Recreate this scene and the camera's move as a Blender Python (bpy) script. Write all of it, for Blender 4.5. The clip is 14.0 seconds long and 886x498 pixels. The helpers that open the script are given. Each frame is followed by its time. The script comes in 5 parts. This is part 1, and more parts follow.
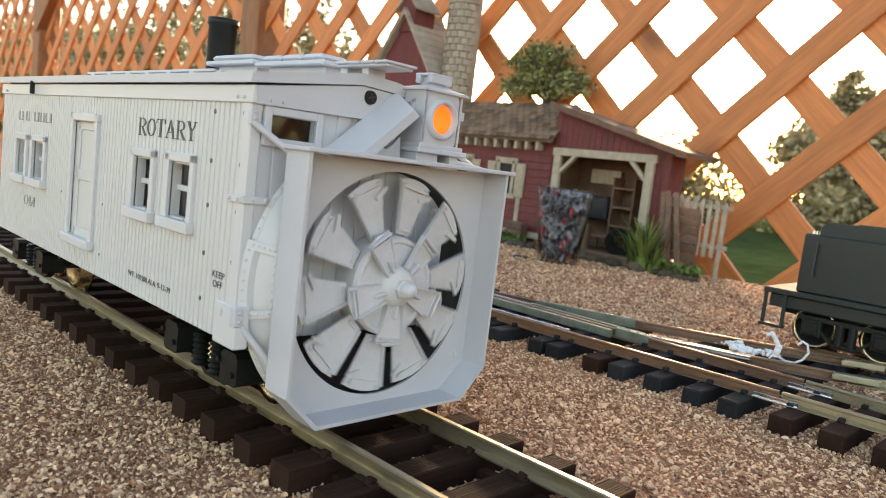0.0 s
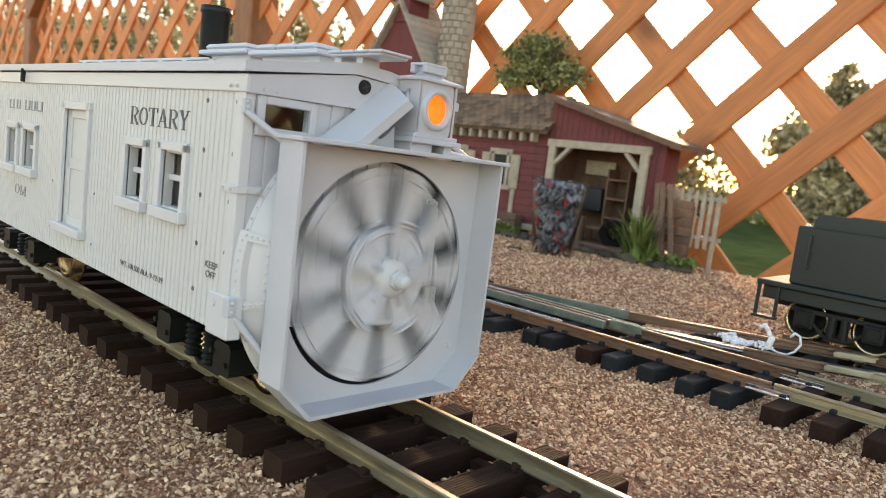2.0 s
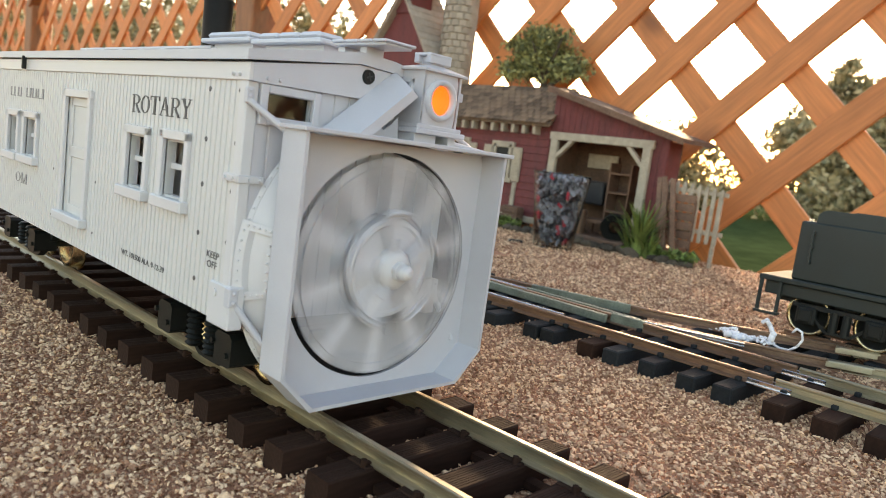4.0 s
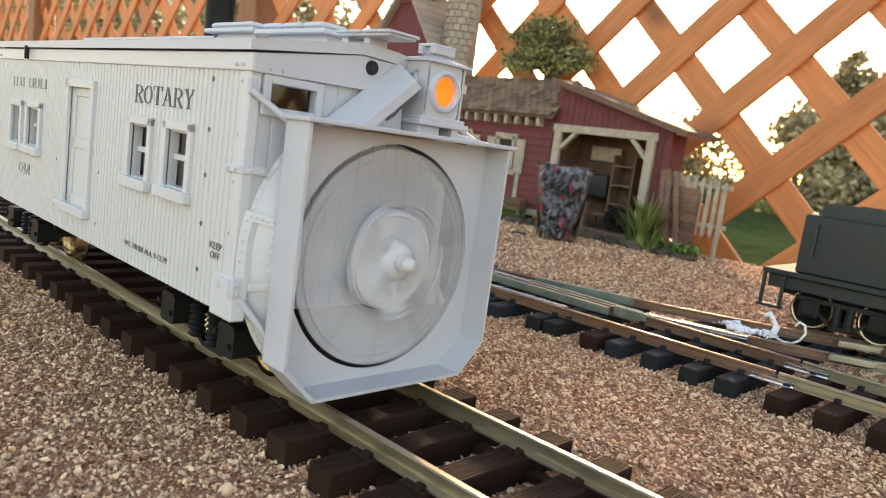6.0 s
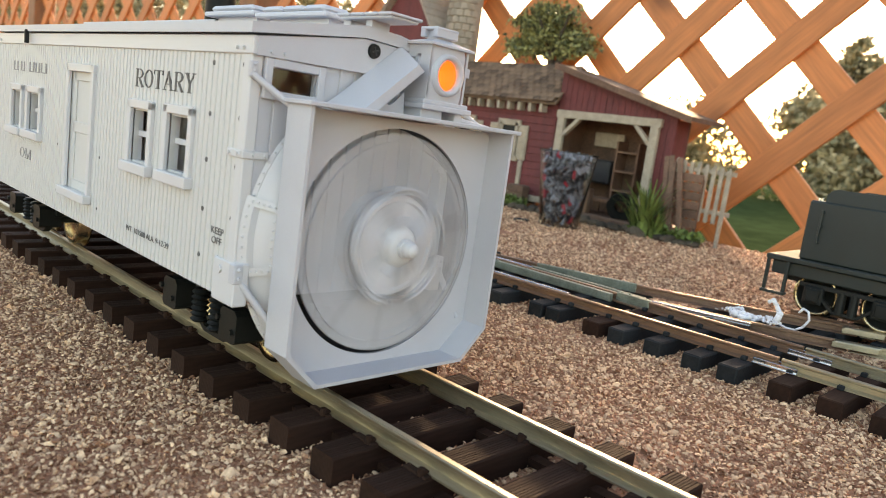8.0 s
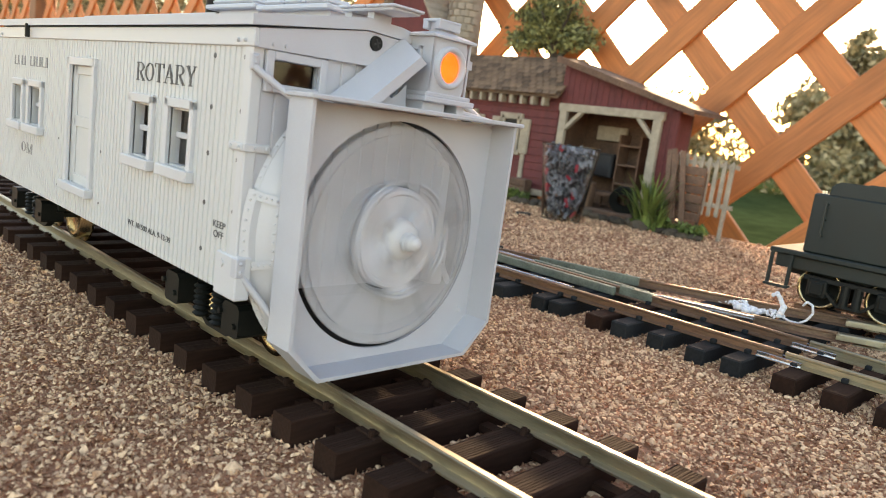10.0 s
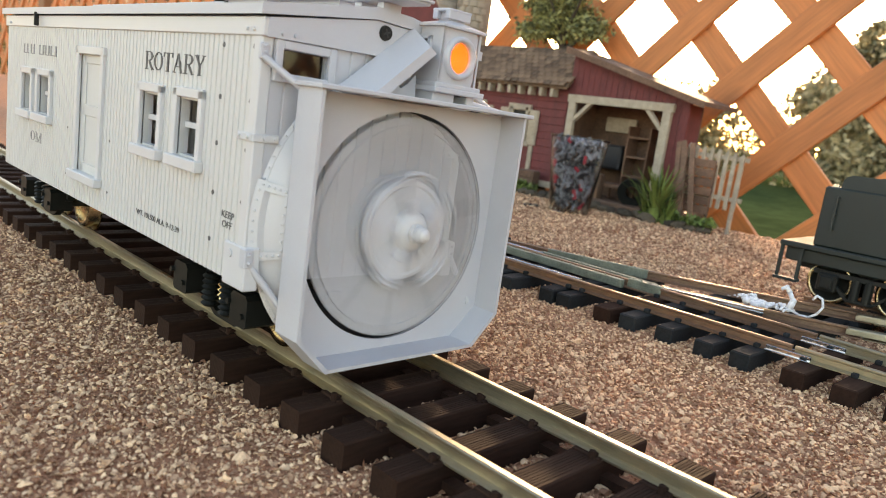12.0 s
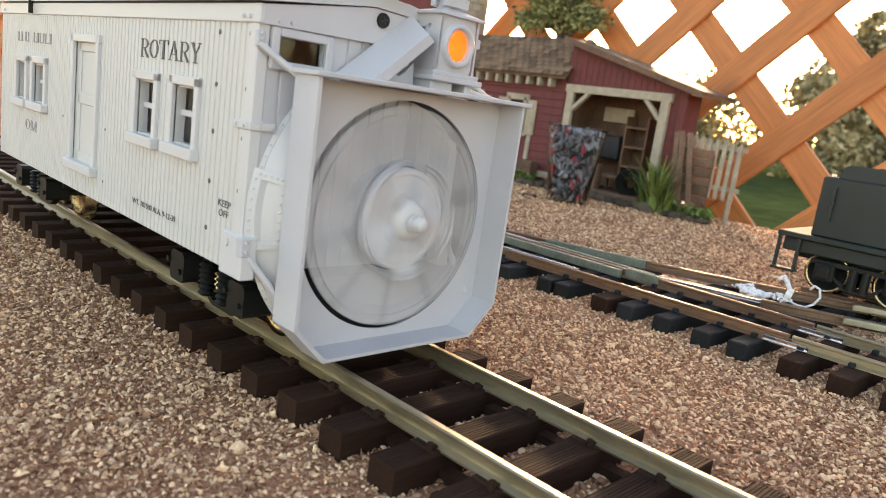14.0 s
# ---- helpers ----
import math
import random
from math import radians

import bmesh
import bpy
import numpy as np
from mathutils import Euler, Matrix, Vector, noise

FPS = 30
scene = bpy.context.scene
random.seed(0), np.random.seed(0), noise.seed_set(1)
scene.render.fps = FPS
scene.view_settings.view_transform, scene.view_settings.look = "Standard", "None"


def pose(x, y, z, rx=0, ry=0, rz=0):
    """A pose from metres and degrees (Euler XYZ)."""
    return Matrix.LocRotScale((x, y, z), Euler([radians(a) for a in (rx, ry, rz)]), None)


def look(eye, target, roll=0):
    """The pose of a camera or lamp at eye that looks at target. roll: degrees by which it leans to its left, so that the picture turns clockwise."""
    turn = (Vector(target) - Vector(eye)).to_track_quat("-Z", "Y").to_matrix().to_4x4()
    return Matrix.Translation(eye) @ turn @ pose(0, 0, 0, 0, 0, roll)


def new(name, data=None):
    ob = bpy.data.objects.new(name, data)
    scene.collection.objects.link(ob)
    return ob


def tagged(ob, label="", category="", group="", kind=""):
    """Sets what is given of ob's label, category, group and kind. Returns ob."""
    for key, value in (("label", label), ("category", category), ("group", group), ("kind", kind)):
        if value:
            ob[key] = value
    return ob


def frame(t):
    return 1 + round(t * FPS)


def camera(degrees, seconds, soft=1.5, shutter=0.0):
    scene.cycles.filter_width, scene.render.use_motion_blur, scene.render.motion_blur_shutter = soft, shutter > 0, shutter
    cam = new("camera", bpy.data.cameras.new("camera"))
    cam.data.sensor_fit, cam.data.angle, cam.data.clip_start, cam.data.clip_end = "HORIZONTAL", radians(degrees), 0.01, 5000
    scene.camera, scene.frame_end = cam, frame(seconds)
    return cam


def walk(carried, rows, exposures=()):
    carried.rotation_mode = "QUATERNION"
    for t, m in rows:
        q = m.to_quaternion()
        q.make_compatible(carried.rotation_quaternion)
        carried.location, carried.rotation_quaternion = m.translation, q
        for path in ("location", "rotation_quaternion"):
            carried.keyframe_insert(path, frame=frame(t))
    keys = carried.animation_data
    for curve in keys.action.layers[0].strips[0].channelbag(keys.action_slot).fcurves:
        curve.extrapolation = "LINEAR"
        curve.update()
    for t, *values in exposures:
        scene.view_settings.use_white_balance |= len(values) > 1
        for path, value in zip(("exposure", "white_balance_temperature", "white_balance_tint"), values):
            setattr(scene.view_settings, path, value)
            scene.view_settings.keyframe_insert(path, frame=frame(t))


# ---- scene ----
cam = camera(63.58, 14.0, 0.75, 0.5)
PATH = [
    (0, (0.22125, -0.1775, 0.11717), (-1.15918, 1.25144, -0.11203), 6.545),
    (0.5, (0.22141, -0.17743, 0.11715), (-1.15951, 1.24911, -0.12378), 6.678),
    (1, (0.22066, -0.1775, 0.11701), (-1.15677, 1.25164, -0.12841), 6.707),
    (1.5, (0.22075, -0.17693, 0.11697), (-1.1487, 1.25902, -0.13328), 6.722),
    (2, (0.22073, -0.17691, 0.11702), (-1.14411, 1.26312, -0.13499), 6.804),
    (2.5, (0.22078, -0.17735, 0.11717), (-1.14617, 1.2608, -0.13418), 6.945),
    (3, (0.2202, -0.17705, 0.11692), (-1.14695, 1.26002, -0.13946), 7.167),
    (5.5, (0.21892, -0.17619, 0.1164), (-1.13898, 1.26237, -0.1779), 7.336),
    (6, (0.21866, -0.1762, 0.11637), (-1.14416, 1.25739, -0.1795), 7.533),
    (6.5, (0.21781, -0.17627, 0.11623), (-1.1435, 1.25666, -0.18965), 7.806),
    (7, (0.21804, -0.17571, 0.11594), (-1.13917, 1.25834, -0.20262), 7.804),
    (7.5, (0.21792, -0.17538, 0.11586), (-1.13846, 1.25724, -0.21251), 7.597),
    (8, (0.21783, -0.17531, 0.11563), (-1.14249, 1.25253, -0.2172), 7.569),
    (10.5, (0.21672, -0.1746, 0.11507), (-1.14533, 1.24659, -0.23857), 7.405),
    (11, (0.21652, -0.17477, 0.11516), (-1.14852, 1.24217, -0.24392), 7.482),
    (11.5, (0.21629, -0.17474, 0.11506), (-1.15102, 1.2382, -0.2511), 7.633),
    (12, (0.21573, -0.17438, 0.115), (-1.15336, 1.23425, -0.26095), 7.681),
    (12.5, (0.21559, -0.17386, 0.1148), (-1.15054, 1.23508, -0.27066), 7.654),
    (13, (0.21542, -0.17341, 0.11454), (-1.14382, 1.23917, -0.28182), 7.650),
    (13.5, (0.21536, -0.17361, 0.11445), (-1.14096, 1.24057, -0.28619), 7.732),
    (14, (0.21517, -0.17385, 0.11442), (-1.14293, 1.23851, -0.28658), 7.783),
]
walk(cam, [(t, look(e, g, r)) for t, e, g, r in PATH], [(0.0, 2.12, 8200, 15), (5.5, 2.17, 8300, 16), (14.0, 2.25, 8500, 18)])
cam.data.dof.use_dof, cam.data.dof.focus_distance, cam.data.dof.aperture_fstop = True, 0.33, 20.0

# ---- world, sun, exposure ----
SUN_AZ, SUN_EL = 118.0, 13.0   # degrees: direction to the sun, from +x towards +y
world = bpy.data.worlds.new("sky")
scene.world = world
world.use_nodes = True
wn = world.node_tree
sky = wn.nodes.new("ShaderNodeTexSky")
sky.sky_type = "NISHITA"
sky.sun_disc = False
sky.sun_elevation = radians(SUN_EL)
sky.sun_rotation = radians(90 - SUN_AZ)
wn.links.new(sky.outputs[0], wn.nodes["Background"].inputs[0])
wn.nodes["Background"].inputs[1].default_value = 0.15
sun = new("sun", bpy.data.lights.new("sun", "SUN"))
sun.data.energy, sun.data.angle, sun.data.color = 2.4, radians(6), (1, 0.76, 0.52)
az, el = radians(SUN_AZ), radians(SUN_EL)
sun.matrix_world = look((math.cos(az) * math.cos(el), math.sin(az) * math.cos(el), math.sin(el)), (0, 0, 0))


# ---- materials ----
def material(name, base, rough=0.5, metal=0.0, var=0.12, scale=60.0, bump=0.15, fine=900.0, island=0.0, objvar=0.0,
             stretch=(1, 1, 1), spec=0.5, dist=0.0004, tint=None):
    """A painted or natural surface: two scales of noise in colour, roughness and relief; scales are per metre."""
    m = bpy.data.materials.new(name)
    m.use_nodes = True
    nt = m.node_tree
    N, L = nt.nodes, nt.links
    b = N["Principled BSDF"]
    b.inputs["Metallic"].default_value = metal
    b.inputs["Specular IOR Level"].default_value = spec
    tc = N.new("ShaderNodeTexCoord")
    mp = N.new("ShaderNodeMapping")
    mp.inputs["Scale"].default_value = stretch
    L.new(tc.outputs["Object"], mp.inputs[0])
    n1 = N.new("ShaderNodeTexNoise"); n1.inputs["Scale"].default_value = scale; n1.inputs["Detail"].default_value = 4
    n2 = N.new("ShaderNodeTexNoise"); n2.inputs["Scale"].default_value = fine; n2.inputs["Detail"].default_value = 3
    L.new(mp.outputs[0], n1.inputs[0]); L.new(mp.outputs[0], n2.inputs[0])
    add = N.new("ShaderNodeMath"); add.operation = "ADD"
    L.new(n1.outputs[0], add.inputs[0]); L.new(n2.outputs[0], add.inputs[1])
    last = add.outputs[0]
    if island or objvar:
        if island:
            g = N.new("ShaderNodeNewGeometry"); src = g.outputs["Random Per Island"]
        else:
            g = N.new("ShaderNodeObjectInfo"); src = g.outputs["Random"]
        mr2 = N.new("ShaderNodeMapRange")
        k = (island or objvar)
        mr2.inputs[3].default_value, mr2.inputs[4].default_value = -k, k
        L.new(src, mr2.inputs[0])
        ad2 = N.new("ShaderNodeMath"); ad2.operation = "ADD"
        L.new(last, ad2.inputs[0]); L.new(mr2.outputs[0], ad2.inputs[1])
        last = ad2.outputs[0]
    ramp = N.new("ShaderNodeValToRGB")
    lo = [c * (1 - var * 1.6) for c in base]
    hi = [min(0.95, c * (1 + var)) for c in (tint or base)]
    ramp.color_ramp.elements[0].position, ramp.color_ramp.elements[1].position = 0.25, 0.8
    ramp.color_ramp.elements[0].color, ramp.color_ramp.elements[1].color = (*lo, 1), (*hi, 1)
    half = N.new("ShaderNodeMath"); half.operation = "MULTIPLY"; half.inputs[1].default_value = 0.5
    L.new(last, half.inputs[0])
    L.new(half.outputs[0], ramp.inputs[0])
    L.new(ramp.outputs[0], b.inputs["Base Color"])
    mr = N.new("ShaderNodeMapRange")
    mr.inputs[3].default_value, mr.inputs[4].default_value = max(0.03, rough - 0.12), min(1, rough + 0.12)
    L.new(n1.outputs[0], mr.inputs[0]); L.new(mr.outputs[0], b.inputs["Roughness"])
    if bump:
        bp = N.new("ShaderNodeBump")
        bp.inputs["Strength"].default_value, bp.inputs["Distance"].default_value = bump, dist
        L.new(n2.outputs[0], bp.inputs["Height"]); L.new(bp.outputs[0], b.inputs["Normal"])
    return m


def glow(name, colour, strength):
    m = bpy.data.materials.new(name)
    m.use_nodes = True
    b = m.node_tree.nodes["Principled BSDF"]
    b.inputs["Base Color"].default_value = (*colour, 1)
    b.inputs["Emission Color"].default_value = (*colour, 1)
    b.inputs["Emission Strength"].default_value = strength
    return m


def glassy(name, tint=(1, 1, 1), rough=0.02, alpha=1.0):
    m = bpy.data.materials.new(name)
    m.use_nodes = True
    nt = m.node_tree
    b = nt.nodes["Principled BSDF"]
    b.inputs["Base Color"].default_value = (*tint, 1)
    b.inputs["Roughness"].default_value = rough
    b.inputs["Transmission Weight"].default_value = 1.0
    b.inputs["IOR"].default_value = 1.3
    b.inputs["Specular IOR Level"].default_value = 0.3
    return m


WHITE = material("white_plastic", (0.60, 0.605, 0.615), 0.42, var=0.035, scale=35, bump=0.12, fine=2600, dist=0.0001)
WOODWHITE = material("white_wood_siding", (0.595, 0.60, 0.585), 0.5, var=0.04, scale=40, bump=0.25, fine=1800, stretch=(1, 1, 0.25), dist=0.00015)
GREY = material("grey_white_plastic", (0.52, 0.53, 0.565), 0.45, var=0.05, scale=60, bump=0.12, fine=2200, dist=0.0001)
BLADE = material("grey_blade_paint", (0.60, 0.60, 0.625), 0.5, var=0.12, scale=90, bump=0.2, fine=1500, dist=0.0002)
# near-black: a dark paint, and the painted shade inside the rotor casing
DARK = material("dark_paint_and_shade", (0.03, 0.03, 0.033), 0.6, var=0.3, scale=80)
LETTER = material("grey_lettering", (0.10, 0.10, 0.10), 0.6, var=0.3, scale=900)
FAINT = material("faded_lettering", (0.30, 0.30, 0.30), 0.6, var=0.3, scale=900)
BLACK = material("black_plastic", (0.011, 0.013, 0.012), 0.45, var=0.25, scale=80, fine=1500, bump=0.15, spec=0.3)
TENDER = material("dark_green_black_paint", (0.018, 0.026, 0.023), 0.45, var=0.2, scale=30, fine=1600, bump=0.15)
TIE = material("brown_plastic_tie", (0.038, 0.019, 0.013), 0.78, var=0.3, scale=120, fine=700, bump=0.5, stretch=(1, 0.12, 1), objvar=0.25, dist=0.0006, spec=0.10)
TIE_OLD = material("black_plastic_tie", (0.020, 0.023, 0.025), 0.7, var=0.35, scale=120, fine=700, bump=0.4, objvar=0.3, dist=0.0005, spec=0.2)
BRASS = material("aged_brass_rail", (0.52, 0.46, 0.34), 0.40, 1.0, var=0.18, scale=140, fine=1600, bump=0.02, stretch=(0.15, 1, 1), dist=0.0001)
RAILTOP = material("worn_brass_railhead", (0.58, 0.53, 0.41), 0.38, 1.0, var=0.12, scale=90, fine=1600, bump=0.05, stretch=(0.1, 1, 1), dist=0.0001)
RUST = material("brown_weathered_rail", (0.30, 0.185, 0.125), 0.38, 0.6, var=0.3, scale=60, fine=900, bump=0.2, stretch=(0.2, 1, 1))
STEEL = material("bright_metal", (0.75, 0.75, 0.74), 0.2, 1.0, var=0.1, scale=80)
WHEEL = material("brass_wheel", (0.55, 0.45, 0.28), 0.25, 1.0, var=0.15, scale=120)
GROUND = material("granite_grit_ground", (0.52, 0.245, 0.135), 0.9, var=0.30, scale=120, fine=420, bump=1.0, dist=0.003)
STONE = material("granite_grit", (0.80, 0.375, 0.205), 0.85, var=0.38, scale=300, fine=900, bump=0.3, island=0.85, tint=(0.88, 0.465, 0.285))
LATTICE = material("orange_stained_cedar", (0.62, 0.215, 0.07), 0.6, var=0.26, scale=60, fine=220, bump=0.35, stretch=(0.08, 1, 1), objvar=0.25, dist=0.001)


def knots(m, scale, size, colour):
    """Scattered dark knots in a wooden surface, stretched a little along the grain."""
    nt = m.node_tree
    N, L = nt.nodes, nt.links
    b = N["Principled BSDF"]
    old = b.inputs["Base Color"].links[0].from_socket
    tc, mp, info, add = N.new("ShaderNodeTexCoord"), N.new("ShaderNodeMapping"), N.new("ShaderNodeObjectInfo"), N.new("ShaderNodeVectorMath")
    mp.inputs["Scale"].default_value = (0.6, 1, 1)
    add.operation = "ADD"
    L.new(tc.outputs["Object"], add.inputs[0])
    L.new(info.outputs["Random"], add.inputs[1])
    L.new(add.outputs[0], mp.inputs[0])
    vo = N.new("ShaderNodeTexVoronoi")
    vo.inputs["Scale"].default_value = scale
    L.new(mp.outputs[0], vo.inputs["Vector"])
    mr = N.new("ShaderNodeMapRange")
    mr.inputs[1].default_value, mr.inputs[2].default_value, mr.inputs[3].default_value, mr.inputs[4].default_value = size * 0.4, size, 0.85, 0.0
    L.new(vo.outputs["Distance"], mr.inputs[0])
    mix = N.new("ShaderNodeMixRGB")
    mix.inputs[2].default_value = (*colour, 1)
    L.new(mr.outputs[0], mix.inputs[0])
    L.new(old, mix.inputs[1])
    L.new(mix.outputs[0], b.inputs["Base Color"])


knots(LATTICE, 8.0, 0.21, (0.10, 0.035, 0.015))
POST = material("brown_stained_post", (0.27, 0.11, 0.042), 0.6, var=0.35, scale=10, fine=120, bump=0.4, stretch=(1, 1, 0.2), dist=0.001)
REDWOOD = material("barn_red_wood", (0.165, 0.036, 0.034), 0.75, var=0.35, scale=60, fine=500, bump=0.4, stretch=(1, 1, 0.2))
CREAM = material("weathered_cream_trim", (0.43, 0.36, 0.27), 0.75, var=0.3, scale=80, fine=500, bump=0.3)
SHINGLE = material("brown_wood_shingle", (0.19, 0.12, 0.075), 0.85, var=0.4, scale=70, fine=500, bump=0.5, objvar=0.4)
GREYWOOD = material("weathered_brown_plank", (0.20, 0.11, 0.07), 0.8, var=0.4, scale=50, fine=400, bump=0.4, objvar=0.3)
TOWER = material("grey_stone_block", (0.40, 0.335, 0.26), 0.9, var=0.25, scale=60, fine=400, bump=0.5, objvar=0.22, dist=0.001)
ROCK = material("dark_brown_rock", (0.10, 0.075, 0.05), 0.9, var=0.4, scale=60, fine=300, bump=0.6, objvar=0.4, dist=0.001)
LEAF = material("dusty_green_leaf", (0.17, 0.20, 0.07), 0.6, var=0.4, scale=40, fine=300, bump=0.2, island=0.6, tint=(0.28, 0.27, 0.10))
FERN = material("bright_green_fern", (0.15, 0.21, 0.05), 0.6, var=0.4, scale=60, fine=300, bump=0.2, island=0.5)
# paler than the near leaves: distance haze is mixed into this colour
FAR_LEAF = material("haze_painted_leaf", (0.34, 0.31, 0.18), 0.8, var=0.28, scale=1.0, fine=9, bump=0.2, island=0.6, tint=(0.52, 0.40, 0.23), spec=0.0)
BARK = material("dark_bark", (0.07, 0.05, 0.035), 0.9, var=0.4, scale=60, fine=300, bump=0.5)
CUP = glassy("clear_plastic_cup", (0.95, 0.97, 1.0), 0.12)
GLASS = glassy("window_glass", (0.9, 0.92, 0.92), 0.02)
LENS = glassy("lens_glass", (1, 0.95, 0.9), 0.03)
SCRAP = material("dark_scrap", (0.09, 0.10, 0.115), 0.5, var=0.5, scale=80, island=0.9, tint=(0.19, 0.20, 0.22))
RED = material("red_scrap", (0.45, 0.03, 0.05), 0.5, var=0.3, scale=80)
LINT = material("white_fibre", (0.80, 0.80, 0.82), 0.9, var=0.08, scale=200, fine=900, bump=0.6)
# weak emission on the reflector imitates bulb light falling on it
AMBER = glow("self_glowing_reflector", (1.0, 0.23, 0.045), 0.17)
FILAMENT = glow("bulb_glow", (1.0, 0.62, 0.28), 1.3)
FIELD = material("dry_field", (0.050, 0.075, 0.030), 0.95, var=0.4, scale=0.4, fine=6, bump=0.3, dist=0.02, spec=0.0)


# ---- mesh helpers ----
def empty(name, m=None):
    ob = new(name)
    ob.empty_display_size = 0.01
    if m is not None:
        ob.matrix_world = m
    return ob


def part(name, bm, mat, parent=None, label="", smooth=False):
    me = bpy.data.meshes.new(name)
    bmesh.ops.recalc_face_normals(bm, faces=bm.faces)
    bm.to_mesh(me)
    bm.free()
    me.materials.append(mat)
    if smooth:
        for p in me.polygons:
            p.use_smooth = True
    ob = new(name, me)
    if parent is not None:
        ob.parent = parent
    if label:
        ob["label"] = label
    return ob


def share(name, me, parent, m):
    ob = new(name, me)
    ob.parent = parent
    ob.matrix_basis = m
    return ob


def B():
    return bmesh.new()


def box(bm, x0, x1, y0, y1, z0, z1, bev=0.0, m=None):
    """A box, its edges bevelled."""
    r = bmesh.ops.create_cube(bm, size=1.0)
    vs = r["verts"]
    for v in vs:
        v.co = Vector(((x0 + x1) / 2 + v.co.x * (x1 - x0), (y0 + y1) / 2 + v.co.y * (y1 - y0), (z0 + z1) / 2 + v.co.z * (z1 - z0)))
    out = list(vs)
    if bev:
        es = list({e for v in vs for e in v.link_edges})
        rb = bmesh.ops.bevel(bm, geom=es, offset=bev, segments=1, affect="EDGES", clamp_overlap=True)
        out = list({v for f in rb["faces"] for v in f.verts} | {v for v in vs if v.is_valid})
    if m is not None:
        bmesh.ops.transform(bm, matrix=m, verts=[v for v in out if v.is_valid])
    return bm


def rod(bm, p, q, r0, r1=None, seg=12):
    """A round bar from p to q, tapering from r0 to r1."""
    p, q = Vector(p), Vector(q)
    d = q - p
    m = Matrix.Translation((p + q) / 2) @ d.to_track_quat("Z", "Y").to_matrix().to_4x4()
    bmesh.ops.create_cone(bm, cap_ends=True, segments=seg, radius1=r0, radius2=r0 if r1 is None else r1, depth=d.length, matrix=m)
    return bm


def plank(bm, p, q, w, t, up=(0, 0, 1), bev=0.0):
    """A flat bar from p to q, w wide and t thick."""
    p, q = Vector(p), Vector(q)
    d = (q - p)
    x = d.normalized()
    y = Vector(up).cross(x).normalized()
    z = x.cross(y)
    m = Matrix((x, y, z)).transposed().to_4x4()
    m.translation = (p + q) / 2
    return box(bm, -d.length / 2, d.length / 2, -w / 2, w / 2, -t / 2, t / 2, bev, m)


def prism(bm, pts, axis, a, b):
    """A polygon of two coordinates drawn out along an axis from a to b."""
    def at(p, s):
        return {"x": (s, p[0], p[1]), "y": (p[0], s, p[1]), "z": (p[0], p[1], s)}[axis]
    lo = [bm.verts.new(at(p, a)) for p in pts]
    hi = [bm.verts.new(at(p, b)) for p in pts]
    n = len(pts)
    bm.faces.new(lo)
    bm.faces.new(hi[::-1])
    for i in range(n):
        bm.faces.new((lo[i], lo[(i + 1) % n], hi[(i + 1) % n], hi[i]))
    return bm


def lathe(bm, prof, seg=48, axis="x", centre=(0, 0, 0), arc=None):
    """Turns a profile of (along the axis, radius) round the axis."""
    rings = []
    a0, a1 = arc or (0, 2 * math.pi)
    closed = arc is None
    cnt = seg if closed else seg + 1
    for s, r in prof:
        ring = []
        for i in range(cnt):
            a = a0 + (a1 - a0) * i / seg
            u, v = r * math.cos(a), r * math.sin(a)
            c = {"x": (s, u, v), "y": (u, s, v), "z": (u, v, s)}[axis]
            ring.append(bm.verts.new((c[0] + centre[0], c[1] + centre[1], c[2] + centre[2])))
        rings.append(ring)
    for a, b in zip(rings, rings[1:]):
        for i in range(cnt if closed else cnt - 1):
            j = (i + 1) % cnt
            bm.faces.new((a[i], a[j], b[j], b[i]))
    return bm


def ball(bm, p, r, sub=1):
    bmesh.ops.create_icosphere(bm, subdivisions=sub, radius=r, matrix=Matrix.Translation(p))
    return bm


def text(name, body, size, m, mat, parent, align="LEFT", wide=1.0):
    cu = bpy.data.curves.new(name, "FONT")
    cu.body, cu.size, cu.align_x, cu.extrude = body, size, align, 0.00008
    tmp = bpy.data.objects.new(name, cu)
    scene.collection.objects.link(tmp)
    dg = bpy.context.evaluated_depsgraph_get()
    me = bpy.data.meshes.new_from_object(tmp.evaluated_get(dg))
    bpy.data.objects.remove(tmp)
    me.materials.clear()
    me.materials.append(mat)
    ob = new(name, me)
    ob.parent = parent
    ob.matrix_basis = m @ Matrix.Diagonal((wide, 1, 1, 1))
    return ob


# ---- ground ----
GROUND_Z = 0.0026   # the grit is banked a little round the sleepers


